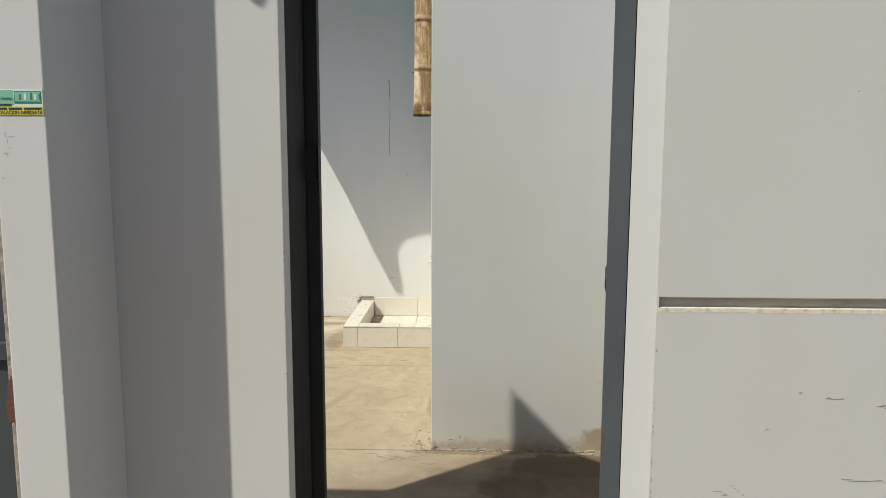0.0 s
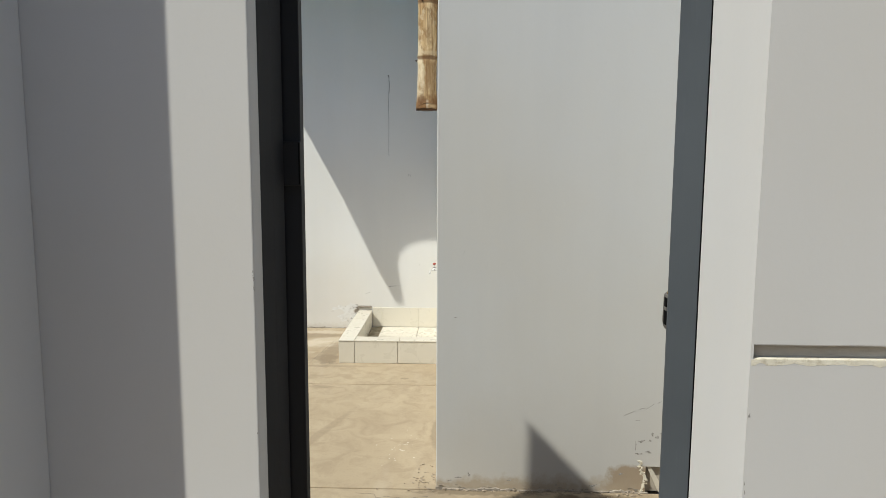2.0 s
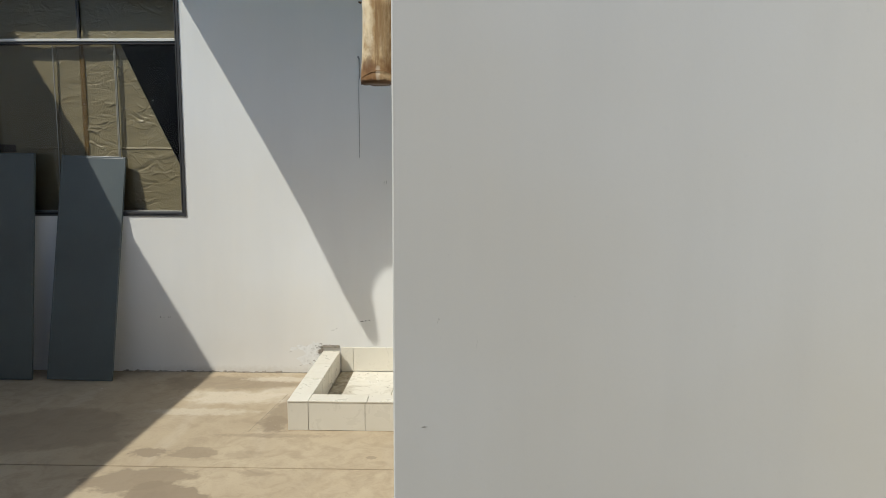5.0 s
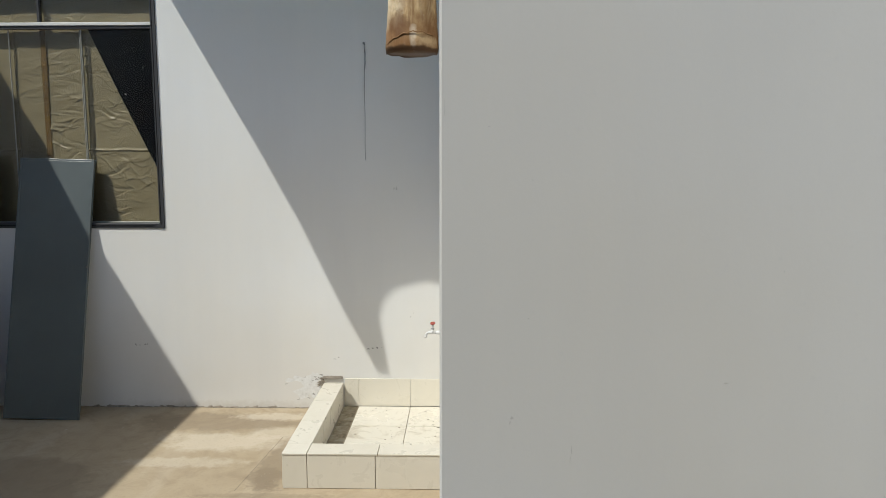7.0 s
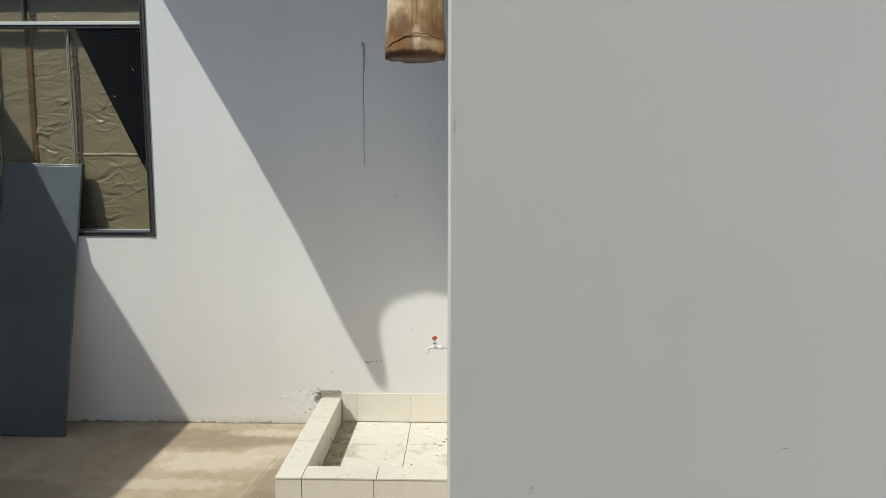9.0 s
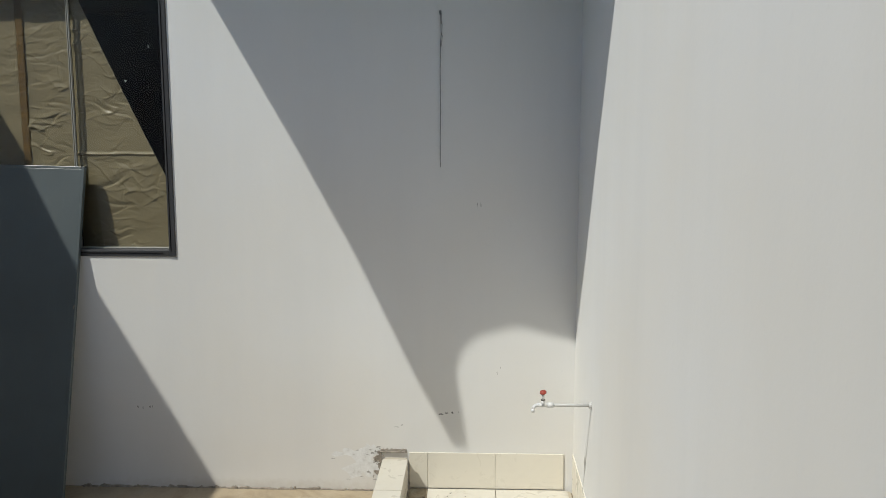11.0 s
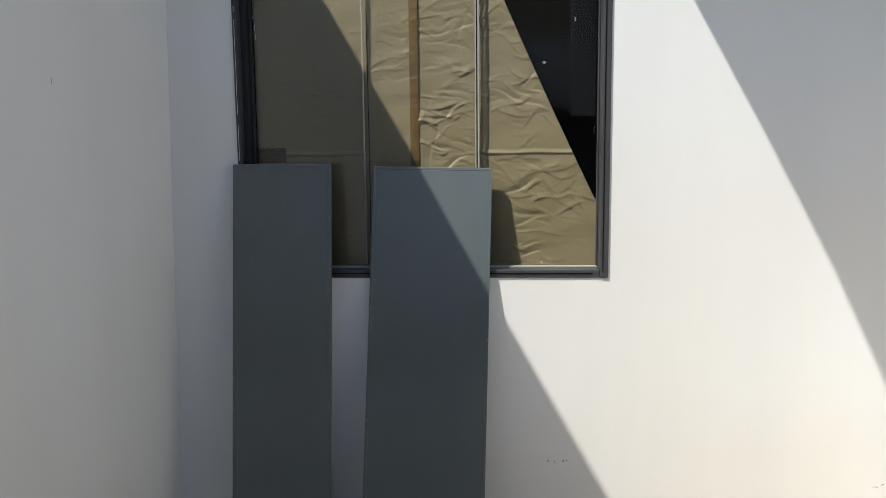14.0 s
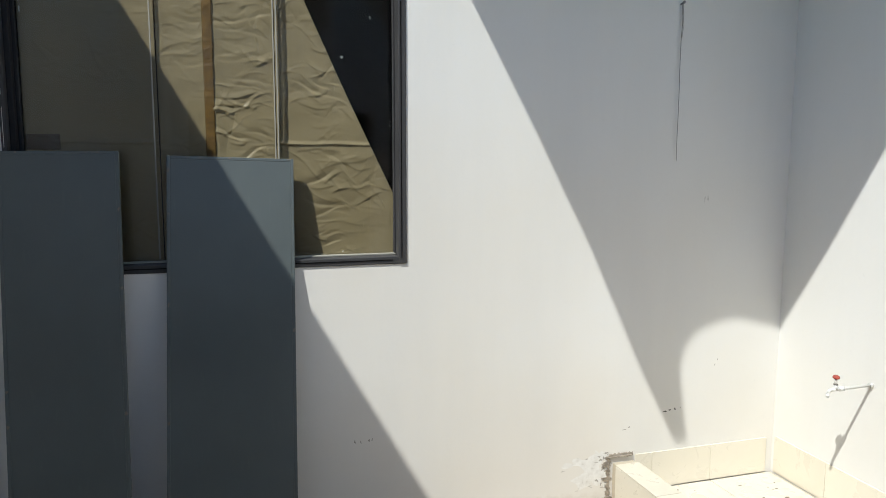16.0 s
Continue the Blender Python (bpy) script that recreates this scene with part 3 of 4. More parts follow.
plate(bm, [(0.5712, 1.172), (0.5735, 1.160), (0.577, 1.1535), (0.6005, 1.1535), (0.6005, 1.240), (0.5775, 1.240), (0.5735, 1.236), (0.5722, 1.228)], 1.800, 1.828)
part("body", under(bm, gate_lock), LOCK_BODY, gate_lock)
part("slot", under(one((0.5708, 1.7985, 1.209), (0.5775, 1.818, 1.230), 0.0008), gate_lock), GAP, gate_lock, "dark latch opening")
part("slot", under(one((0.5704, 1.7985, 1.167), (0.5765, 1.818, 1.200), 0.0008), gate_lock), GAP, gate_lock, "dark bolt opening")
bm = bmesh.new()
pts = [(0.5805 + 0.0062 * math.cos(a), 1.806, 1.2395 + 0.0115 * math.sin(a)) for a in np.linspace(0, math.pi, 9)]
for p, q in zip(pts, pts[1:]):
    rod(bm, p, q, 0.0014, seg=8)
part("loop", under(bm, gate_lock), BRASS, gate_lock, "bent rusty wire loop", True)

metal_gate = thing("metal_gate", (-1.95, 1.6, 0), "dark grey sheet steel street gate beside the white pier", "gate")
part("sheet", under(one((-2.898, 1.58, 0.02), (-1.09, 1.60, 2.2), 0.002), metal_gate), FRAME_STEEL, metal_gate)
for x in (-1.09, -2.84):
    part("stile", under(one((x, 1.56, 0.0), (x + 0.05, 1.62, 2.22), 0.003), metal_gate), FRAME_STEEL, metal_gate)
for z in (0.06, 1.0, 2.12):
    part("rail", under(one((-2.80, 1.565, z), (-1.092, 1.579, z + 0.05), 0.002), metal_gate), FRAME_STEEL, metal_gate)
bm = bmesh.new()
box(bm, (-1.035, 1.475, -0.03), (-1.0025, 1.69, 2.2), 0.004)
structure("jamb_rough", bm, MORTAR, "rough unpainted mortar edge beside the pier", "jamb")
bm = bmesh.new()
plate(bm, blob(bm, -1.008, 0.925, 0.018, 0.075, 3), 1.452, 1.474)
tagged(new("brick_stub", mesh_of("brick_stub", bm, BRICK)), "broken red brick showing beside the white pier", "brick")

# sticker on the pier
sticker = thing("sticker", (-0.935, 1.439, 1.70), "glossy green and yellow advertising sticker on the white pier", "sticker")
SX0, SX1, SZ0, SZ1 = -1.0, -0.873, 1.652, 1.713
part("backing", under(one((SX0, 1.4388, SZ0), (SX1, 1.4398, SZ1)), sticker), STICK_WHITE, sticker)
part("print", under(one((SX0 + 0.002, 1.4383, SZ0 + 0.024), (-0.945, 1.4387, SZ1 - 0.002)), sticker), STICK_GREEN, sticker, "pale green printed field")
part("picture", under(one((-0.943, 1.4383, SZ0 + 0.027), (SX1 - 0.003, 1.4387, SZ1 - 0.004)), sticker), STICK_TEAL, sticker, "dark green framed picture")
part("picture", under(one((-0.941, 1.4379, SZ0 + 0.032), (SX1 - 0.005, 1.4382, SZ1 - 0.006)), sticker), STICK_GREEN, sticker)
for i, x in enumerate((-0.930, -0.918, -0.903, -0.893, -0.882)):
    part("bar", under(one((x, 1.4375, SZ0 + 0.036), (x + 0.005, 1.4378, SZ0 + 0.049 + 0.002 * (i % 3))), sticker), STICK_WHITE if i % 2 else STICK_TEAL, sticker)
part("band", under(one((SX0, 1.4383, SZ0), (SX1, 1.4387, SZ0 + 0.020)), sticker), STICK_YELLOW, sticker, "yellow printed band")
for x0, x1, z in ((-0.998, -0.962, 0.0125), (-0.958, -0.925, 0.0125), (-0.920, -0.877, 0.0125), (-0.998, -0.950, 0.0215)):
    part("bar", under(one((x0, 1.4379, SZ0 + z), (x1, 1.4382, SZ0 + z + 0.005)), sticker), STICK_DARK, sticker)


def lettering(text, x, z, size, width, parent, material):
    cu = bpy.data.curves.new("lettering", "FONT")
    cu.body, cu.size, cu.extrude = text, size, 0.0002
    ob = bpy.data.objects.new("lettering", cu)
    scene.collection.objects.link(ob)
    bpy.context.view_layer.update()
    me = bpy.data.meshes.new_from_object(ob.evaluated_get(bpy.context.evaluated_depsgraph_get()))
    bpy.data.objects.remove(ob)
    me.materials.clear()
    me.materials.append(material)
    w = max(v.co.x for v in me.vertices)
    me.transform(parent.matrix_world.inverted() @ pose(x, 1.4378, z, 90) @ Matrix.Diagonal((width / w, 1, 1, 1)))
    o = new("lettering", me)
    o.parent = parent
    return o


lettering("INSTALACION INMEDIATA", -0.999, SZ0 + 0.002, 0.0125, 0.124, sticker, STICK_DARK)
lettering("Tv Satelital", -0.985, SZ0 + 0.036, 0.011, 0.036, sticker, STICK_TEAL)

# lamp high on the pier, known by its shadow
pier_lamp = thing("pier_lamp", (-0.86, 1.40, 2.80), "small round lamp head on the white pier", "lamp")
bm = bmesh.new()
rod(bm, (-0.885, 1.44, 2.86), (-0.885, 1.37, 2.86), 0.012)
part("arm", under(bm, pier_lamp), FRAME_STEEL, pier_lamp, smooth=True)
bm = bmesh.new()
lathe(bm, [(0.012, 0.0), (0.03, 0.012), (0.035, 0.04), (0.03, 0.09), (0.012, 0.11)])
bmesh.ops.transform(bm, matrix=Matrix.Translation((-0.885, 1.36, 2.795)), verts=bm.verts[:])
part("head", under(bm, pier_lamp), FRAME_STEEL, pier_lamp, smooth=True)

# ---- window ----
window = thing("window_1", (-2.54, 6.6, 1.16), "dark grey framed window papered over from inside", "window", kind="structure")
FY0, FY1 = 6.552, 6.672
part("window_frame", under(one((WX0, FY0, WZ0), (WX0 + 0.018, FY1, WZ1), 0.003), window), WINDOW_STEEL, window)
# Left inner frame and bead: shade put in as near-black steel.
part("window_frame", under(one((WX0 + 0.0183, 6.590, WZ0), (WX0 + 0.036, FY1 + 0.01, WZ1), 0.002), window), SHADE_STEEL, window, "inner frame blackened for its shade")
part("window_frame", under(one((WX1 - 0.032, FY0, WZ0), (WX1, FY1, WZ1), 0.003), window), WINDOW_STEEL, window)
part("window_frame", under(one((WX0 + 0.0363, FY0 + 0.002, WZ0), (WX1 - 0.0325, FY1, WZ0 + 0.031), 0.003), window), WINDOW_STEEL, window)
part("window_frame", under(one((WX0 + 0.0363, FY0 + 0.002, WZ1 - 0.045), (WX1 - 0.0325, FY1, WZ1), 0.003), window), WINDOW_STEEL, window)
part("bead", under(one((WX0 + 0.0365, 6.622, WZ0 + 0.038), (WX0 + 0.048, 6.648, 2.379), 0.002), window), SHADE_STEEL, window)
part("bead", under(one((WX0 + 0.049, 6.612, WZ0 + 0.0313), (WX1 - 0.0335, 6.640, WZ0 + 0.037), 0.001), window), ALU, window, "pale aluminium glazing bead")
part("bead", under(one((WX1 - 0.0385, 6.618, WZ0 + 0.038), (WX1 - 0.0335, 6.640, 2.379), 0.001), window), WINDOW_STEEL, window)
part("groove", under(one((WX0 + 0.06, FY0 - 0.0005, WZ0 + 0.015), (WX1 - 0.06, FY0 + 0.0015, WZ0 + 0.0185)), window), GAP, window)
part("groove", under(one((WX1 - 0.023, FY0 - 0.0015, WZ0 + 0.025), (WX1 - 0.0195, FY0 - 0.0002, WZ1 - 0.05)), window), GAP, window)
part("transom", under(one((WX0 + 0.0365, 6.614, 2.380), (WX1 - 0.0325, 6.642, 2.3985), 0.002), window), WINDOW_STEEL, window)
part("transom", under(one((WX0 + 0.0365, 6.608, 2.399), (WX1 - 0.0325, 6.642, 2.418), 0.002), window), PALE_ALU, window, "pale cap on the transom")
for x0, x1, y0 in ((-2.7785, -2.7735, 6.670), (-2.3325, -2.3280, 6.670), (-2.3215, -2.3165, 6.665)):
    part("mullion", under(one((x0, y0 - 0.035, WZ0 + 0.042), (x1, y0 - 0.0255, 2.379), 0.0015), window), ALU, window, "thin pale aluminium sash edge")
part("mullion", under(one((-2.580, 6.622, 2.419), (-2.565, 6.642, WZ1 - 0.046), 0.0015), window), WINDOW_STEEL, window)
for lo, hi in (((WX0 + 0.049, 6.645, WZ0 + 0.038), (WX1 - 0.039, 6.648, 2.378)), ((WX0 + 0.037, 6.645, 2.419), (WX1 - 0.033, 6.648, WZ1 - 0.046))):
    part("pane", under(one(lo, hi), window), GLASS, window).visible_shadow = False


for x, z, w, h in ((-1.948, 2.142, 0.003, 0.014), (-2.070, 1.988, 0.012, 0.004), (-2.066, 1.984, 0.004, 0.004), (-1.868, 1.735, 0.002, 0.004), (-1.871, 1.722, 0.003, 0.003), (-1.867, 1.715, 0.002, 0.003), (-1.955, 1.958, 0.002, 0.003),
                   (-3.207, 2.135, 0.003, 0.022), (-3.204, 2.098, 0.003, 0.020), (-3.212, 2.180, 0.002, 0.008), (-3.210, 2.245, 0.002, 0.006), (-2.072, 1.203, 0.004, 0.004)):
    part("paint_fleck", under(one((x, 6.6435, z), (x + w, 6.6448, z + h)), window), STICK_WHITE, window, "white paint fleck")
for z0, z1 in ((1.62, 1.76), (1.80, 2.16), (2.19, 2.21)):
    part("paint_line", under(one((WX0 + 0.0075, FY0 - 0.0006, z0), (WX0 + 0.009, FY0 + 0.0004, z1)), window), PALE_ALU, window, "thin pale scratch in the paint")


def creases(x0, x1, z0, z1, seed):
    """Wrinkles of a hung sheet: (x, z, angle, half length, height, width), mostly short and level, a few long and aslant."""
    rng, out = random.Random(seed * 17), []
    for k in range(int(40 + 420 * (x1 - x0) * (z1 - z0) / 0.6)):
        long = rng.random() < 0.08
        at = (rng.uniform(x0, x1), rng.uniform(z0, z1))
        much = min(1.2, max(0.1, 0.45 + 1.6 * noise.noise((at[0] * 4, at[1] * 4.5, seed + 0.3))))
        w = rng.uniform(0.0022, 0.0070) * (1.2 if long else 1)
        out.append((*at, rng.gauss(0, 0.42) + (rng.choice((-0.8, 0.7, 1.5)) if long else 0),
                    rng.uniform(0.08, 0.22) if long else rng.uniform(0.015, 0.09), rng.choice((-1, 1, 1)) * w * much * (rng.uniform(0.10, 0.26) if long else rng.uniform(0.06, 0.44)) * {1: 0.3, 2: 0.8}.get(seed, 1.5), w))
    out.append((x0 + 0.02, (z0 + z1) / 2, 1.57, (z1 - z0) * 0.5, 0.002, 0.02))
    if seed in (1, 4):
        out.append(((x0 + x1) / 2, 1.642, 0.0, (x1 - x0) * 2, 0.0050, 0.0045))
    return out


def crumple(x, z, seed, lines):
    """Depth of the paper over grids x, z: soft sags and sharp-edged wrinkles."""
    a = 0.003 * np.sin(x * 7 + z * 3 + seed) * np.sin(z * 5 - seed) + 0.0012 * np.sin(x * 23 - z * 17 + seed) * np.sin(z * 31 + x * 9)
    for cx, cz, ang, half, h, w in lines:
        u = (x - cx) * math.cos(ang) + (z - cz) * math.sin(ang)
        v = (z - cz) * math.cos(ang) - (x - cx) * math.sin(ang) + (0.12 if half < 0.3 else 0.02) * min(half, 0.08) * np.sin(u / min(half, 0.08) * 2.2 + cx * 40)
        a = a + h * np.clip(1 - (u / half) ** 2, 0, 1) * np.clip(1 - np.abs(v) / np.where(v > 0, w * 3.2, w * 1.1), 0, 1)
    return a


def paper_sheet(x0, x1, z0, z1, seed, edge=None, y=6.662):
    """A hung sheet of wrapping paper; edge(z): its right-hand border where it is cut aslant."""
    nx, nz = max(8, int((x1 - x0) / 0.0034)), int((z1 - z0) / 0.0034)
    zs = np.linspace(z0, z1, nz + 1)
    right = np.array([min(x1, edge(z)) if edge else x1 for z in zs])
    xg = x0 + (right - x0)[:, None] * np.linspace(0, 1, nx + 1)[None, :]
    zg = np.repeat(zs[:, None], nx + 1, 1)
    yg = y - crumple(xg, zg, seed, creases(x0, x1, z0, z1, seed))
    verts, faces = np.stack((xg, yg, zg), -1).reshape(-1, 3).tolist(), []
    n = nx + 1
    for j in range(nz):
        for i in range(nx):
            faces.append((j * n + i, j * n + i + 1, (j + 1) * n + i + 1, (j + 1) * n + i))
    k = len(verts)
    border = [i for i in range(n)] + [j * n + nx for j in range(1, nz + 1)] + [nz * n + i for i in range(nx - 1, -1, -1)] + [j * n for j in range(nz - 1, 0, -1)]
    verts += [(x, yy + 0.0006, z) for x, yy, z in verts]
    faces += [tuple(reversed([i + k for i in f])) for f in faces]
    faces += [(b, a, a + k, b + k) for a, b in zip(border, border[1:] + border[:1])]
    me = bpy.data.meshes.new("paper_sheet")
    me.from_pydata(verts, [], faces)
    return me


def paper_thing(name, me, material):
    me.materials.append(material)
    me.shade_smooth()
    return new(name, me)


def slant(z):
    k = (z - 1.44) / (2.37 - 1.44)
    return -1.851 if z < 1.44 else -1.851 - 0.430 * k - 0.006 * math.sin(math.pi * k)


PAPER = "crumpled brown wrapping paper taped behind the window glass"
for x0, x1, z0, z1, seed, edge in ((-3.216, -2.762, WZ0 + 0.025, 2.395, 1, None), (-2.758, -2.568, WZ0 + 0.025, 2.395, 2, None), (-2.562, -2.328, WZ0 + 0.025, 2.395, 3, None),
                                   (-2.324, -1.80, WZ0 + 0.025, 2.395, 4, slant), (-3.215, -2.575, 2.40, WZ1 - 0.02, 5, None), (-2.570, -1.84, 2.40, WZ1 - 0.02, 6, None)):
    sheet = paper_thing("paper_sheet", paper_sheet(x0, x1, z0, z1, seed, edge), KRAFT)
    tagged(sheet, PAPER if edge is None else "brown wrapping paper cut aslant behind the window glass", "paper", "papers over the window")
tape = paper_thing("tape_strip", paper_sheet(-2.592, -2.556, WZ0 + 0.03, 2.388, 2, None, 6.6590), TAPE)
tagged(tape, "shiny brown parcel tape down a paper seam", "tape")

scrap = paper_thing("tape_strip", paper_sheet(-3.212, -3.100, 1.615, 1.672, 7, None, 6.6585), TORN_PAPER)
tagged(scrap, "short dark brown tape scrap low on the papered window", "tape")

# ---- leaning panels ----
def steel_panel(width, height, m, label):
    p = thing("steel_panel", (0, 0, 0), label, "metal panel", "grey panels leaning at the wall")
    t = 0.022
    part("sheet", one((-width / 2 + 0.012, 0.0012, 0.012), (width / 2 - 0.012, t - 0.002, height - 0.012), 0.002), STEEL, p)
    for x in (-width / 2, width / 2 - 0.0125):
        part("edge", one((x, 0, 0), (x + 0.0125, t, height), 0.002), STEEL, p)
    for z in (0.0, height - 0.0125):
        part("edge", one((-width / 2 + 0.0128, 0.0004, z), (width / 2 - 0.0128, t, z + 0.0125), 0.002), STEEL, p)
    rng = random.Random(int(width * 1000))
    for i in range(9):
        z = rng.choice((height - 0.004, rng.uniform(0.4, height - 0.05)))
        x = rng.uniform(-width / 2 + 0.01, width / 2 - 0.01) if z > height - 0.01 else rng.choice((-1, 1)) * (width / 2 - 0.006)
        c = bmesh.new()
        plate(c, blob(c, x, z, 0.004, rng.uniform(0.003, 0.009) if z < height - 0.01 else 0.003, i, 10, 0.5), -0.0008, 0.001)
        part("chip", c, BARE, p, "bare rusty chip in the paint")
    p.matrix_world = m
    return p


def leaning(x0, y0, x1, y1, z1):
    """The pose of a panel whose foot is at (x0, y0) and whose head is at (x1, y1, z1)."""
    lean, side = math.degrees(math.atan2(y1 - y0, z1)), math.degrees(math.atan2(x1 - x0, z1))
    return pose(x0, y0, 0.007, -lean, side, 0)


steel_panel(0.468, 1.611, leaning(-2.541, 6.305, -2.500, 6.603, 1.582), "wide grey enamelled steel panel leaning on the window sill")
steel_panel(0.386, 1.618, leaning(-3.074, 6.300, -3.082, 6.527, 1.602), "narrow grey enamelled steel panel leaning on the window sill")

# ---- washing basin ----
basin = thing("tiled_basin", (-0.39, 6.0, 0), "low cream tiled washing basin on the courtyard floor", "basin")
BX0, BX1, BY0, CURB, H = -0.836, 0.055, 5.432, 0.122, 0.178
part("kerb", under(one((BX0 + 0.008, BY0 + 0.008, 0.0), (BX1 - 0.004, BY0 + CURB - 0.008, H - 0.008)), basin), GROUT, basin, "cement core with dark joints")
part("kerb", under(one((BX0 + 0.008, BY0 + CURB - 0.007, 0.0), (BX0 + CURB - 0.008, 6.558, H - 0.008)), basin), GROUT, basin)
part("bed", under(one((BX0 + CURB - 0.007, BY0 + CURB - 0.007, 0.0), (BX1 + 0.02, 6.551, 0.012)), basin), GROUT, basin)
SHARED = {}


def tile(lo, hi, material=TILE):
    """One tile between two corners; alike tiles share their mesh."""
    size = tuple(round(b - a, 4) for a, b in zip(lo, hi))
    key = (size, material.name)
    if key not in SHARED:
        SHARED[key] = mesh_of("tile", one([-v / 2 for v in size], [v / 2 for v in size], 0.0012), material)
    ob = new("tile", SHARED[key])
    ob.parent = basin
    ob.location = Vector([(a + b) / 2 for a, b in zip(lo, hi)]) - basin.location
    return ob


J = 0.0016
for x0, x1 in ((BX0, -0.714), (-0.714, -0.383), (-0.383, BX1 - 0.003)):
    tile((x0 + J, BY0, 0.002), (x1 - J, BY0 + 0.0078, H - 0.009))
for x0, x1 in ((BX0, -0.714), (-0.714, -0.372), (-0.372, BX1)):
    tile((x0 + J, BY0 - 0.003, H - 0.0078), (x1 - J, BY0 + CURB, H))
for y0, y1 in ((BY0 + CURB, 5.86), (5.86, 6.19), (6.19, 6.52)):
    tile((BX0, y0 + J, H - 0.0078), (BX0 + CURB, y1 - J, H))
    tile((BX0 + CURB - 0.0078, y0 + J, 0.02), (BX0 + CURB - 0.0005, y1 - J, H - 0.009))
    tile((BX0, y0 + J, 0.002), (BX0 + 0.0076, y1 - J, H - 0.009))
for x0, x1 in ((BX0 + CURB + 0.004, -0.62), (-0.62, -0.29), (-0.29, 0.04)):
    tile((x0 + J / 3, 6.552, 0.02), (x1 - J / 3, 6.559, 0.199), TILE_PALE)
    for y0, y1 in ((BY0 + CURB, 5.88), (5.88, 6.21), (6.21, 6.548)):
        tile((x0 + J, y0 + J, 0.0125), (x1 - J + (0.02 if x1 > 0 else 0), y1 - J, 0.019), TILE_MUD_SHADE if x1 < -0.6 else TILE_DIRTY)
for y0, y1 in ((5.56, 5.88), (5.88, 6.21), (6.21, 6.545)):
    t = tile((0.052, y0 + J, 0.02), (0.0595, y1 - J, 0.205), TILE_PALE)
    t.rotation_euler = (0, 0, -math.atan2(0.096, 3.05))
    t.location.x += 0.096 * ((y0 + y1) / 2 - 5.44) / 3.05 - 0.0065
rng = random.Random(8)
for i in range(52):
    x, y = rng.uniform(-0.68, 0.02), rng.uniform(5.6, 6.5)
    if i > 34:
        x, y = rng.gauss(-0.06, 0.04), rng.gauss(6.32, 0.09)
    if 22 < i < 35:
        y = 5.57 + rng.random() * 0.1
    c = bmesh.new()
    prism(c, blob(c, x, y, rng.uniform(0.002, 0.009), rng.uniform(0.0015, 0.005), i, 9, 0.6), 0.0188, 0.0188 + rng.uniform(0.0005, 0.003))
    bmesh.ops.recalc_face_normals(c, faces=c.faces[:])
    part("dirt", under(c, basin), DIRT, basin, "dried mud crumb")

# ---- water tap ----
tap = thing("water_tap", (0.066, 6.03, 0.63), "white plastic water tap with a red handle on a wall pipe", "tap")
TY, TZ = 6.0, 0.637


def tube(a, b, r, name, material, parent, label="", r2=None):
    c = bmesh.new()
    rod(c, a, b, r, r2, 20)
    return part(name, under(c, tap), material, parent, label, True)


tube((0.074, TY, TZ), (-0.10, TY, TZ), 0.0062, "pipe", PVC, tap)
tube((0.072, TY, TZ), (0.056, TY, TZ), 0.012, "flange", PVC, tap)
tube((-0.084, TY, TZ), (-0.108, TY, TZ), 0.0105, "coupling", TAP_WHITE, tap)
body = tube((-0.106, TY, TZ), (-0.146, TY, TZ), 0.0085, "body", TAP_WHITE, tap)
c = bmesh.new()
pts = [(-0.146 - 0.018 * math.sin(a), TY, TZ - 0.018 + 0.018 * math.cos(a)) for a in np.linspace(0, 1.45, 7)] + [(-0.1655, TY, TZ - 0.030)]
for p, q in zip(pts, pts[1:]):
    rod(c, p, q, 0.0072, 0.007, 14)
part("spout", under(c, tap), TAP_WHITE, body, smooth=True)
tube((-0.126, TY, TZ), (-0.126, TY, TZ + 0.020), 0.010, "bonnet", TAP_WHITE, body, r2=0.008)
tube((-0.126, TY, TZ + 0.019), (-0.126, TY, TZ + 0.046), 0.0055, "stem", TAP_WHITE, body)
tube((-0.126, TY, TZ + 0.0195), (-0.126, TY, TZ + 0.0235), 0.0092, "ring", LOCK_BODY, body, "dark metal ring")
c = bmesh.new()
for k in range(8):
    a = k * math.pi / 4 + 0.2
    bmesh.ops.create_icosphere(c, subdivisions=2, radius=0.0048, matrix=Matrix.Translation((0.0098 * math.cos(a), 0.0098 * math.sin(a), 0)) @ Matrix.Diagonal((1, 1, 1.15, 1)))
rod(c, (0, 0, -0.005), (0, 0, 0.006), 0.0100, 0.0092, 20)
bmesh.ops.transform(c, matrix=pose(-0.126, TY, TZ + 0.052, 14, -10, 0), verts=c.verts[:])
part("handle", under(c, tap), RED, tap, "red plastic round handle", True)

# ---- bamboo ----
bamboo = thing("bamboo_pole", (-0.0735, 3.56, 1.776), "dry split bamboo pole hanging from the roof edge", "bamboo")
c = bmesh.new()
prof = [(0.0490, 0.0), (0.0505, 0.010), (0.0500, 0.022), (0.0492, 0.030), (0.0478, 0.055), (0.0462, 0.085), (0.0448, 0.14)]
for zn in (0.235, 0.485, 0.735, 0.985, 1.235):
    prof += [(0.0445, zn - 0.03), (0.0465, zn - 0.006), (0.0445, zn), (0.0470, zn + 0.007), (0.0443, zn + 0.03)]
prof += [(0.0435, 1.315)]
lathe(c, prof, 32)
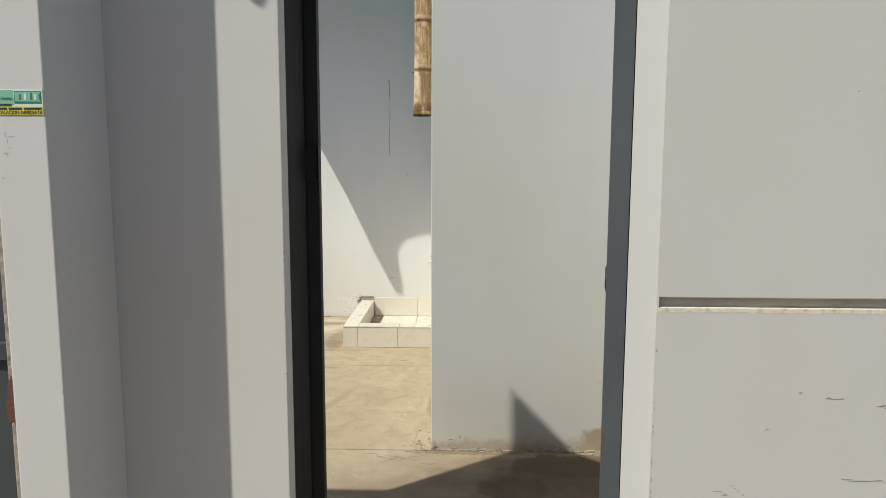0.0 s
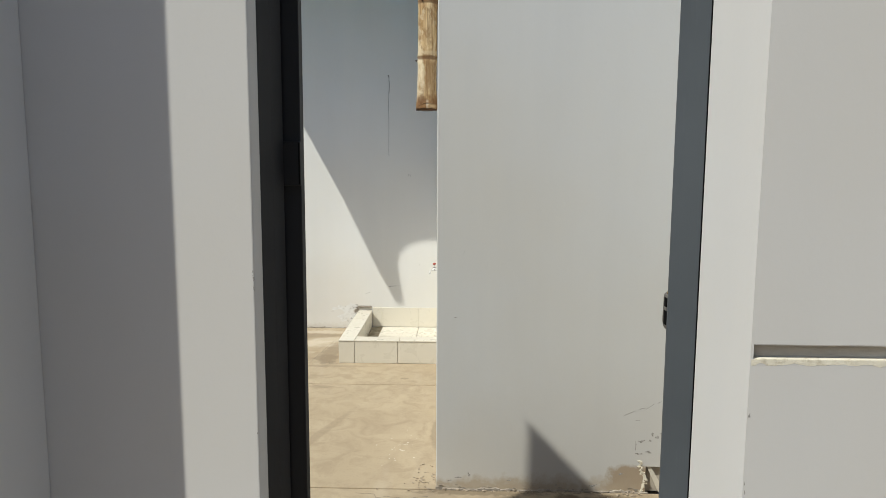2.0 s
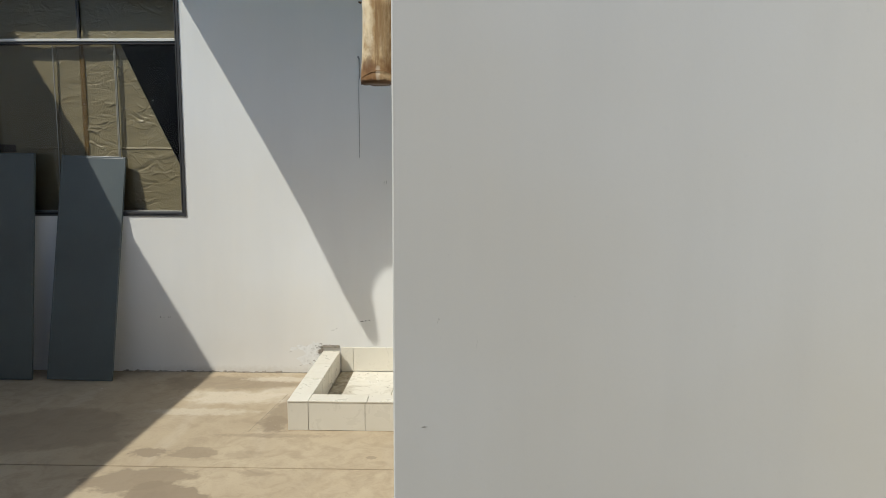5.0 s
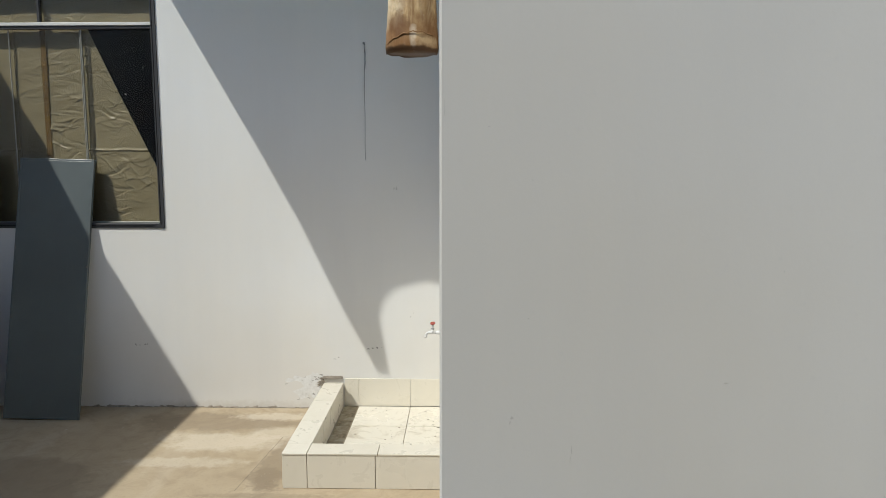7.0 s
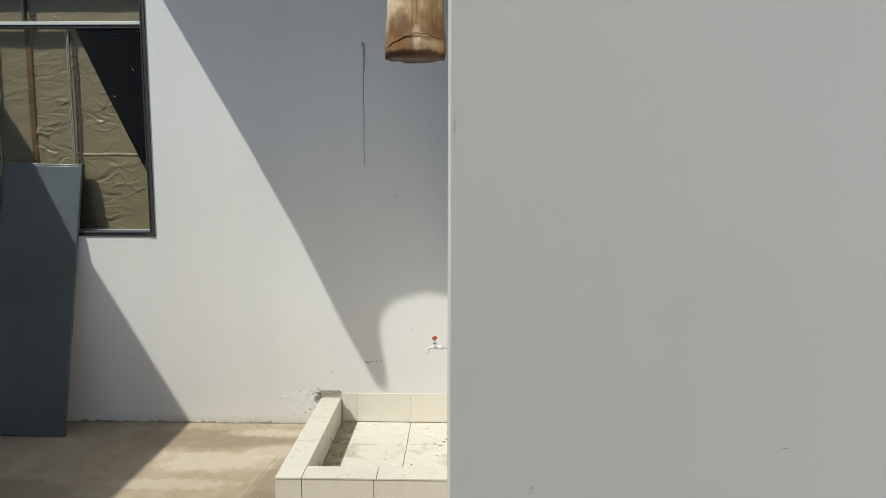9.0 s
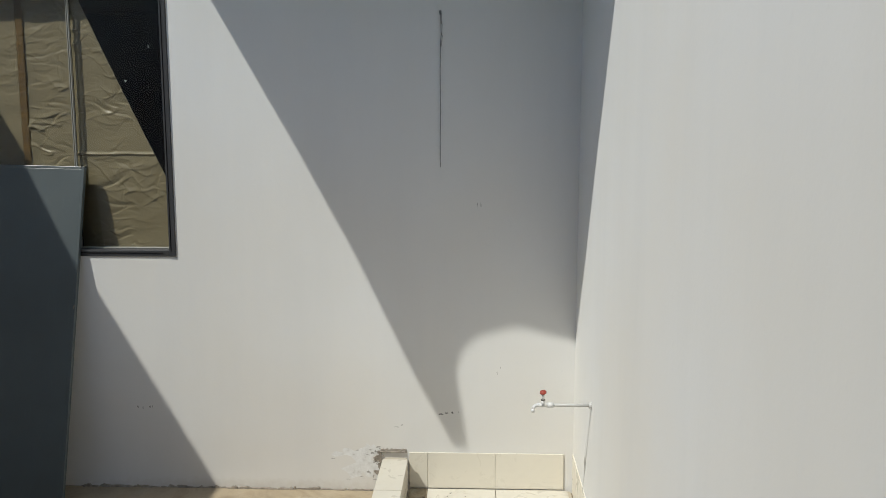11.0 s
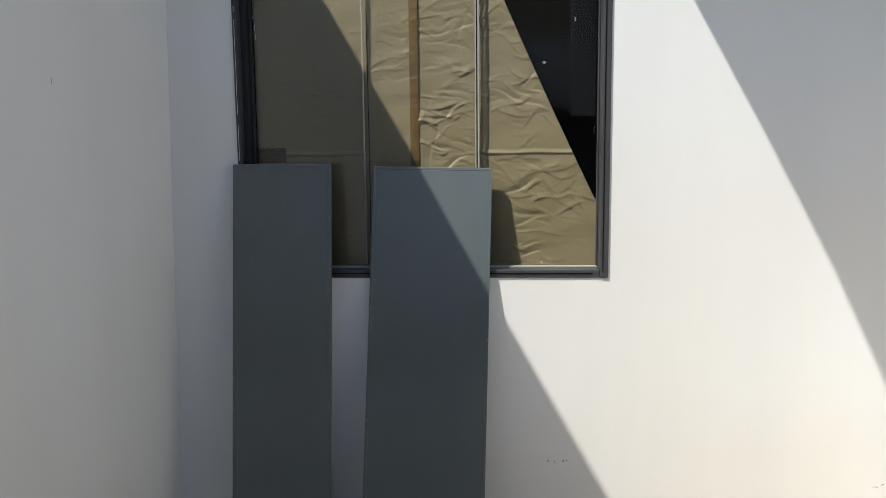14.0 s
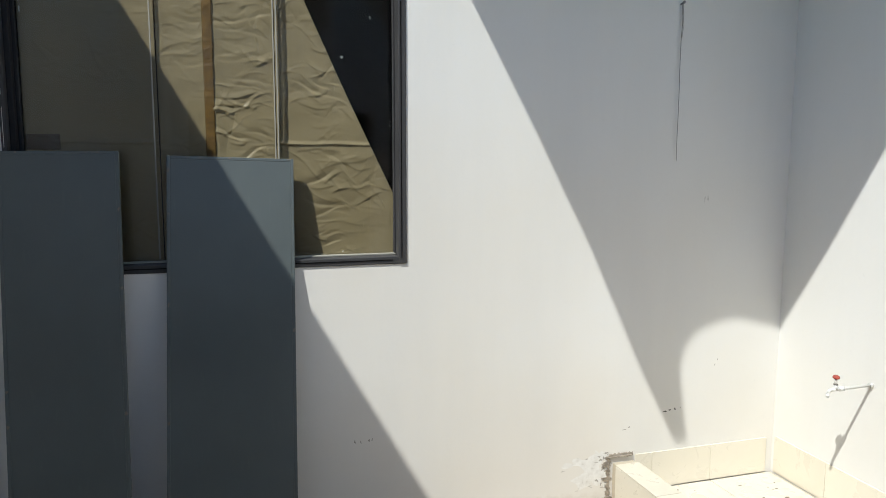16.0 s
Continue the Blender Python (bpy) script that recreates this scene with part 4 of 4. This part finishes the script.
for v in c.verts:
    n = noise.noise((v.co.x * 20, v.co.y * 20, v.co.z * 3)) * 0.003
    if v.co.z < 0.03:
        n += 0.0035 * noise.noise((v.co.x * 60, v.co.y * 60, v.co.z * 90))
    v.co.x, v.co.y = v.co.x * (1 + n * 12) + 0.004 * math.sin(v.co.z * 3), v.co.y * (1 + n * 12)
    if v.co.z < 0.005:
        v.co.z += 0.0045 * noise.noise((v.co.x * 45, v.co.y * 45, 1))
part("culm", c, BAMBOO, bamboo, smooth=True)
c = bmesh.new()
rod(c, (0, 0, 0.002), (0, 0, 0.012), 0.0445, seg=28)
part("cut_end", c, CUT_BAMBOO, bamboo, "cut end painted dark for the hollow inside", True)
c = bmesh.new()
lip = [(-0.044 + 0.0062 * k, 0.012 + 0.020 * math.sin(0.1 + k * 0.16) + 0.0012 * (k % 3)) for k in range(15)]
for (x0, z0), (x1, z1) in zip(lip, lip[1:]):
    rod(c, (x0, -math.sqrt(0.0503 ** 2 - x0 ** 2), z0), (x1, -math.sqrt(0.0503 ** 2 - x1 ** 2), z1), 0.0011, 0.0009, 6)
part("torn_sheath", c, TORN, bamboo, "curled brown edge of torn sheath", True)
for ang, zz in ((3.3, 0.225), (4.3, 0.49), (3.6, 0.74)):
    c = bmesh.new()
    rod(c, (0.045 * math.cos(ang), 0.045 * math.sin(ang), zz), (0.054 * math.cos(ang), 0.054 * math.sin(ang), zz + 0.003), 0.004, 0.002, 8)
    part("bud", c, CUT_BAMBOO, bamboo, "dark trimmed twig stub", True)

# ---- small things on the walls ----
wire = thing("hanging_wire", (-0.557, 6.56, 2.27), "thin grey wire hanging from a nail on the white wall", "wire")
c = bmesh.new()
rod(c, (-0.557, 6.565, 2.272), (-0.557, 6.535, 2.276), 0.004, seg=8)
rod(c, (-0.557, 6.536, 2.276), (-0.557, 6.532, 2.277), 0.0065, seg=10)
part("nail", under(c, wire), WIRE, wire, "bent nail")
c = bmesh.new()
pts = [(-0.557 + 0.0035 * math.sin(k * 0.9) * (1 if k < 3 else 0.25), 6.548, 2.274 - k * 0.0495) for k in range(15)]
for p, q in zip(pts, pts[1:]):
    rod(c, p, q, 0.0016, seg=6)
for p, q in zip(pts[:3], pts[1:4]):
    rod(c, (p[0] + 0.006, p[1], p[2]), (q[0] + 0.003, q[1], q[2]), 0.0014, seg=6)
part("strand", under(c, wire), WIRE, wire, smooth=True)


def marks(parent, material, name, spots, face, seed, depth=0.0003, size=1.0):
    """Small chips on a wall. spots: (a, z, half width, half height); face: 'y' at a plane or 'x'."""
    for i, (a, z, w, h) in enumerate(spots):
        b = bmesh.new()
        plate(b, blob(b, a, z, w * size, h * size, seed + i, 16, 0.75), -depth - 0.00004 * (i % 9), 0.0008)
        if face[0] == "y":
            bmesh.ops.translate(b, vec=(0, face[1], 0), verts=b.verts[:])
        part(name, b, material, parent)


marks(wall_back, HOLE, "plug_hole", [(-0.555, 0.392, 0.008, 0.004), (-0.528, 0.397, 0.005, 0.004), (-0.500, 0.400, 0.005, 0.004)], ("y", 6.56), 3, 0.0006)
marks(wall_back, CHIP, "chip", [(-0.470, 0.403, 0.003, 0.002),
                                (-2.045, 0.412, 0.003, 0.006), (-2.02, 0.408, 0.002, 0.006), (-1.985, 0.412, 0.003, 0.006), (-1.972, 0.414, 0.002, 0.006),
                                (-0.385, 1.404, 0.0015, 0.010), (-0.368, 1.407, 0.0015, 0.012), (-0.285, 0.60, 0.0015, 0.006), (-0.27, 0.625, 0.001, 0.005)], ("y", 6.56), 10)
rng = random.Random(21)
spots = []
for k in range(14):
    z = rng.uniform(0.05, 0.235)
    spots.append((-0.850 - abs(rng.gauss(0, 0.016)) - 0.06 * max(0.0, 0.2 - z), z, rng.uniform(0.002, 0.009), rng.uniform(0.0015, 0.007)))
for k in range(16):
    x = -0.86 - abs(rng.gauss(0, 0.09))
    spots.append((x, max(0.02, 0.215 + 0.10 * (x + 0.86) - abs(rng.gauss(0, 0.02)) - (0.13 if k % 3 == 0 else 0)), rng.uniform(0.002, 0.009), rng.uniform(0.0008, 0.0024)))
marks(wall_back, CHIP, "flake", spots + [(-0.862, 0.222, 0.012, 0.003), (-0.77, 0.325, 0.008, 0.002), (-0.745, 0.335, 0.004, 0.003), (-0.872, 0.15, 0.004, 0.010)], ("y", 6.56), 40)
marks(wall_back, PEEL, "peeled_patch", [(-0.95, 0.14, 0.075, 0.055), (-0.885, 0.10, 0.035, 0.055), (-1.03, 0.19, 0.045, 0.02), (-0.90, 0.21, 0.04, 0.028)], ("y", 6.5605), 70, 0.0007)
marks(wall_block, CHIP, "chip", [(0.09, 0.06, 0.012, 0.004), (0.14, 0.075, 0.006, 0.008), (0.05, 0.045, 0.008, 0.003), (0.33, 0.05, 0.01, 0.003), (0.72, 0.03, 0.016, 0.005), (0.85, 0.09, 0.01, 0.004),
                                 (0.99, 0.285, 0.006, 0.007), (1.012, 0.272, 0.006, 0.008), (1.03, 0.29, 0.004, 0.005), (0.98, 0.255, 0.004, 0.006), (0.92, 0.352, 0.010, 0.0018), (0.915, 0.23, 0.003, 0.016), (0.975, 0.20, 0.010, 0.006), (0.94, 0.25, 0.012, 0.006), (0.93, 0.19, 0.014, 0.004), (0.07, 0.83, 0.008, 0.001)], ("y", 3.36), 100, 0.0003, 1.0)
rng = random.Random(77)
spots = []
for x, z, n, sx, sz in ((0.982, 0.976, 3, 0.006, 0.002), (1.07, 0.964, 4, 0.012, 0.002), (1.245, 0.95, 3, 0.012, 0.003), (1.16, 0.752, 6, 0.035, 0.002), (0.90, 0.88, 2, 0.004, 0.002), (1.15, 1.70, 1, 0.001, 0.002)):
    spots += [(x + rng.gauss(0, sx), z + rng.gauss(0, sz), rng.uniform(0.0006, 0.003), rng.uniform(0.0005, 0.0014)) for k in range(n)]
spots += [(0.825 + 0.006 * k + rng.gauss(0, 0.001), 0.736 - 0.005 * k + rng.gauss(0, 0.0012), rng.uniform(0.001, 0.003), rng.uniform(0.0007, 0.0016)) for k in range(7)]
marks(wall_jamb, CHIP, "chip", spots, ("y", 1.44), 130)
marks(wall_jamb, CHIP, "scrape", [(0.982, 0.978, 0.004, 0.0018), (1.054, 0.965, 0.009, 0.0018), (1.072, 0.963, 0.012, 0.0007), (0.795, 0.718, 0.008, 0.0016), (0.812, 0.709, 0.007, 0.0022), (1.115, 0.755, 0.012, 0.001), (1.15, 0.751, 0.022, 0.0012), (1.19, 0.753, 0.012, 0.001), (1.184, 0.947, 0.010, 0.0016), (1.196, 0.941, 0.006, 0.001), (1.071, 1.71, 0.0016, 0.0016)], ("y", 1.44), 170, 0.0005)
marks(wall_front, FAINT, "scratch", [(-0.972 + 0.004 * (k % 3), 1.605 - 0.016 * k, 0.0012, 0.004) for k in range(4)], ("y", 1.44), 190, 0.0004)

marks(wall_block, FAINT, "speck", [(0.066, 1.63, 0.0018, 0.0008), (0.213, 1.075, 0.0008, 0.008), (0.211, 1.06, 0.0008, 0.005), (0.109, 1.133, 0.0025, 0.004), (0.106, 1.125, 0.001, 0.004), (0.135, 1.308, 0.0012, 0.0012), (0.473, 1.198, 0.003, 0.001), (0.139, 1.542, 0.0012, 0.0015), (-0.007, 1.66, 0.0006, 0.012), (0.56, 1.39, 0.001, 0.0014), (0.33, 0.98, 0.0014, 0.001)], ("y", 3.36), 400, 0.0003, 0.8)
rng = random.Random(14)
marks(wall_jamb, CHIP, "nick", [(0.6245 + rng.uniform(0, 0.003), rng.choice((rng.uniform(0.55, 1.12), rng.uniform(0.55, 0.8))), rng.uniform(0.0006, 0.0013), rng.uniform(0.0015, 0.006)) for k in range(26)], ("y", 1.44), 300, 0.0003)
marks(wall_front, CHIP, "nick", [(-0.3625, 1.285, 0.0015, 0.006), (-0.3622, 1.262, 0.001, 0.004), (-0.364, 1.30, 0.001, 0.003), (-0.363, 0.93, 0.001, 0.003)], ("y", 1.70), 340, 0.0003)
marks(wall_front, FAINT, "nick", [(-0.872, 0.955, 0.002, 0.004), (-0.96, 1.60, 0.012, 0.001), (-0.975, 1.56, 0.006, 0.001), (-0.984, 1.50, 0.003, 0.002)], ("y", 1.44), 350, 0.0003)


def crack(parent, pts, plane, width=0.0016):
    """A hairline of short bars along (x, z) points on a wall facing the street."""
    b = bmesh.new()
    for k, ((x0, z0), (x1, z1)) in enumerate(zip(pts, pts[1:])):
        if k % 5 == 3:
            continue
        a = math.atan2(z1 - z0, x1 - x0)
        l = math.hypot(x1 - x0, z1 - z0)
        box(b, (0, -0.0006, -width / 2), (l, 0.0008, width / 2), 0, Matrix.Translation((x0, plane, z0)) @ Matrix.Rotation(-a, 4, "Y"))
    part("crack", b, CHIP, parent, "thin dark crack")


rng = random.Random(5)
crack(wall_block, [(0.855 + i * 0.017, 0.372 + 0.060 * (i / 9) + rng.uniform(-0.006, 0.007)) for i in range(11)], 3.36)

# crumbling foot of the courtyard wall and of the block
def rubble(x0, x1, plane, seed, high):
    rng, b = random.Random(seed), bmesh.new()
    x = x0
    while x < x1:
        w = rng.uniform(0.008, 0.05)
        h = high * rng.uniform(0.2, 1.0) ** 2 + 0.003
        plate(b, blob(b, x + w / 2, h * 0.35, w * 0.62, h * 0.62, rng.random(), 10, 0.4), plane - rng.uniform(0.004, 0.012), plane + 0.001)
        x += w * rng.choice((0.7, 0.9, 1.3))
    return b


part("crumbling_foot", rubble(-2.35, -0.86, 6.56, 4, 0.012), MORTAR, wall_back, "crumbled mortar along the wall foot")
part("crumbling_foot", rubble(-0.01, 0.96, 3.36, 6, 0.016), MORTAR, wall_block, "crumbled mortar along the wall foot")
c, rng = bmesh.new(), random.Random(31)
for k in range(26):
    z = 0.006 * k + rng.uniform(-0.002, 0.002)
    x = 0.952 + 0.010 * math.sin(z * 35) - 0.05 * max(0.0, 0.06 - z) + rng.uniform(-0.008, 0.006)
    plate(c, blob(c, x, z + 0.004, rng.uniform(0.003, 0.009), rng.uniform(0.002, 0.006), k, 9, 0.6), 3.36 - rng.uniform(0.001, 0.004), 3.361)
part("crumbling_edge", c, PRIMER, wall_block, "pale crumbled plaster beside the drain hole")
c, rng = bmesh.new(), random.Random(32)
for k in range(46):
    x = rng.uniform(0.0, 0.94)
    plate(c, blob(c, x, 0.004 + abs(rng.gauss(0, 0.012)), rng.uniform(0.002, 0.010), rng.uniform(0.001, 0.004), k + 50, 9, 0.6), 3.36 - rng.uniform(0.001, 0.004), 3.361)
part("crumbling_edge", c, MORTAR, wall_block)
c, rng = bmesh.new(), random.Random(9)
top = [(-0.846 + 0.0035 * k, 0.2135 + 0.006 * noise.noise((k * 0.31, 2, 5)) + rng.uniform(-0.0015, 0.0015)) for k in range(36)]
plate(c, [(-0.858, 0.196), (-0.722, 0.196)] + list(reversed(top)), 6.5555, 6.5605)
for k in range(7):
    x = -0.838 + 0.017 * k
    plate(c, blob(c, x, 0.201, rng.uniform(0.006, 0.012), rng.uniform(0.002, 0.005), k + 0.5, 10, 0.5), 6.548, 6.5552)
part("broken_edge", c, MORTAR, wall_back, "broken mortar above the basin kerb")

bm = bmesh.new()
box(bm, (0.628, 1.456, 1.1885), (4.2, 1.4778, 1.2165))
box(bm, (0.628, 1.4402, 1.2155), (4.2, 1.4558, 1.2168))
part("groove_back", bm, GROOVE_SHADE, wall_jamb, "back of the chased groove, toned grey-brown for its shade")

part("ledge", one((0.628, 1.4402, 1.1882), (4.2, 1.4558, 1.1896)), PRIMER, wall_jamb, "chalky ledge of the groove")

# chalky lip and ragged top of the chased groove
def ragged(x0, x1, z, h, depth, seed, step=0.022):
    rng, b = random.Random(seed), bmesh.new()
    low = [(x0 + step * i, z - h * (0.45 + 0.25 * noise.noise((i * 0.23, seed, 0)) + 0.3 * rng.random())) for i in range(int((x1 - x0) / step))]
    plate(b, low + [(low[-1][0], z), (low[0][0], z)], 1.44 - depth, 1.4405)
    return b


part("lip", ragged(0.624, 2.2, 1.1885, 0.0155, 0.0003, 2, 0.007), PRIMER, wall_jamb, "chalky unpainted lip under the groove")

# broken plaster along the side of the kerb, where it meets the wall
c, rng = bmesh.new(), random.Random(43)
for k in range(26):
    z = 0.008 + 0.0076 * k
    wide = 0.005 + 0.007 * abs(math.sin(k * 0.7)) + (0.010 if k in (11, 12, 20, 21, 22) else 0)
    plate(c, blob(c, -0.846 - wide * 0.7, z, wide, rng.uniform(0.004, 0.007), k + 0.3, 10, 0.5), 6.5560 - 0.00003 * k, 6.5605)
part("broken_edge", c, MORTAR, wall_back, "broken mortar beside the basin kerb")

# a scratch on the side wall
part("scratch", one((-3.5335, 5.8005, 1.838), (-3.5306, 5.8030, 1.855)), CHIP, wall_left)


# cracks, crumbs and paint specks on the floor
def floor_crack(x0, y0, x1, y1, n, sway, seed):
    rng, b = random.Random(seed), bmesh.new()
    pts = [(x0 + (x1 - x0) * i / n + rng.uniform(-sway, sway) * 0.4, y0 + (y1 - y0) * i / n + sway * math.sin(i * 0.8) + rng.uniform(-sway, sway) * 0.6) for i in range(n + 1)]
    for k, ((ax, ay), (bx, by)) in enumerate(zip(pts, pts[1:])):
        if k % 7 == 5:
            continue
        l, w = math.hypot(bx - ax, by - ay), rng.uniform(0.0008, 0.0022)
        box(b, (0, -w, -0.002), (l, w, 0.0006 + 0.00002 * (k % 9)), 0, Matrix.Translation((ax, ay, 0)) @ Matrix.Rotation(math.atan2(by - ay, bx - ax), 4, "Z"))
    part("crack", b, JOINT, floor, "thin dark floor crack")


for row in ((-0.38, 3.30, 0.02, 3.19, 16, 0.020, 1), (-0.30, 3.26, -0.05, 3.28, 9, 0.012, 2), (-0.62, 2.96, -0.38, 2.80, 10, 0.015, 3), (-0.02, 3.352, 0.95, 3.340, 30, 0.006, 4)):
    floor_crack(*row)


def crumbs(name, spread, material, label, seed):
    """Loose bits on the floor: (x, y, half spans, count, least and greatest radius, height)."""
    rng, b = random.Random(seed), bmesh.new()
    for x, y, sx, sy, n, r0, r1, h in spread:
        for k in range(n):
            px, py, q = rng.gauss(x, sx), rng.gauss(y, sy), rng.uniform(r0, r1)
            prism(b, blob(b, px, py, q, q * rng.uniform(0.5, 1.0), rng.random() * 99, 7, 0.5), 0.0001, h * rng.uniform(0.4, 1.0))
    bmesh.ops.recalc_face_normals(b, faces=b.faces[:])
    ob = part(name, b, material, floor, label)
    ob["kind"] = "stuff"


crumbs("crumbs", [(-0.055, 3.50, 0.030, 0.10, 40, 0.0015, 0.006, 0.006), (-0.10, 3.42, 0.035, 0.03, 22, 0.0015, 0.006, 0.005), (0.35, 3.345, 0.30, 0.006, 60, 0.0015, 0.007, 0.008), (0.85, 3.33, 0.06, 0.02, 24, 0.002, 0.008, 0.008), (-0.88, 5.42, 0.05, 0.012, 16, 0.001, 0.004, 0.003), (-1.0, 5.5, 0.05, 0.06, 24, 0.001, 0.004, 0.003)], STAIN, "crumbled mortar bits", 51)
crumbs("paint_specks", [(-0.24, 3.82, 0.05, 0.07, 20, 0.002, 0.006, 0.0006), (-0.20, 4.02, 0.05, 0.06, 8, 0.002, 0.004, 0.0006), (-0.45, 3.05, 0.08, 0.04, 9, 0.002, 0.006, 0.0006), (-1.9, 6.25, 0.15, 0.08, 6, 0.002, 0.006, 0.0006)], PALE, "white paint specks", 52)
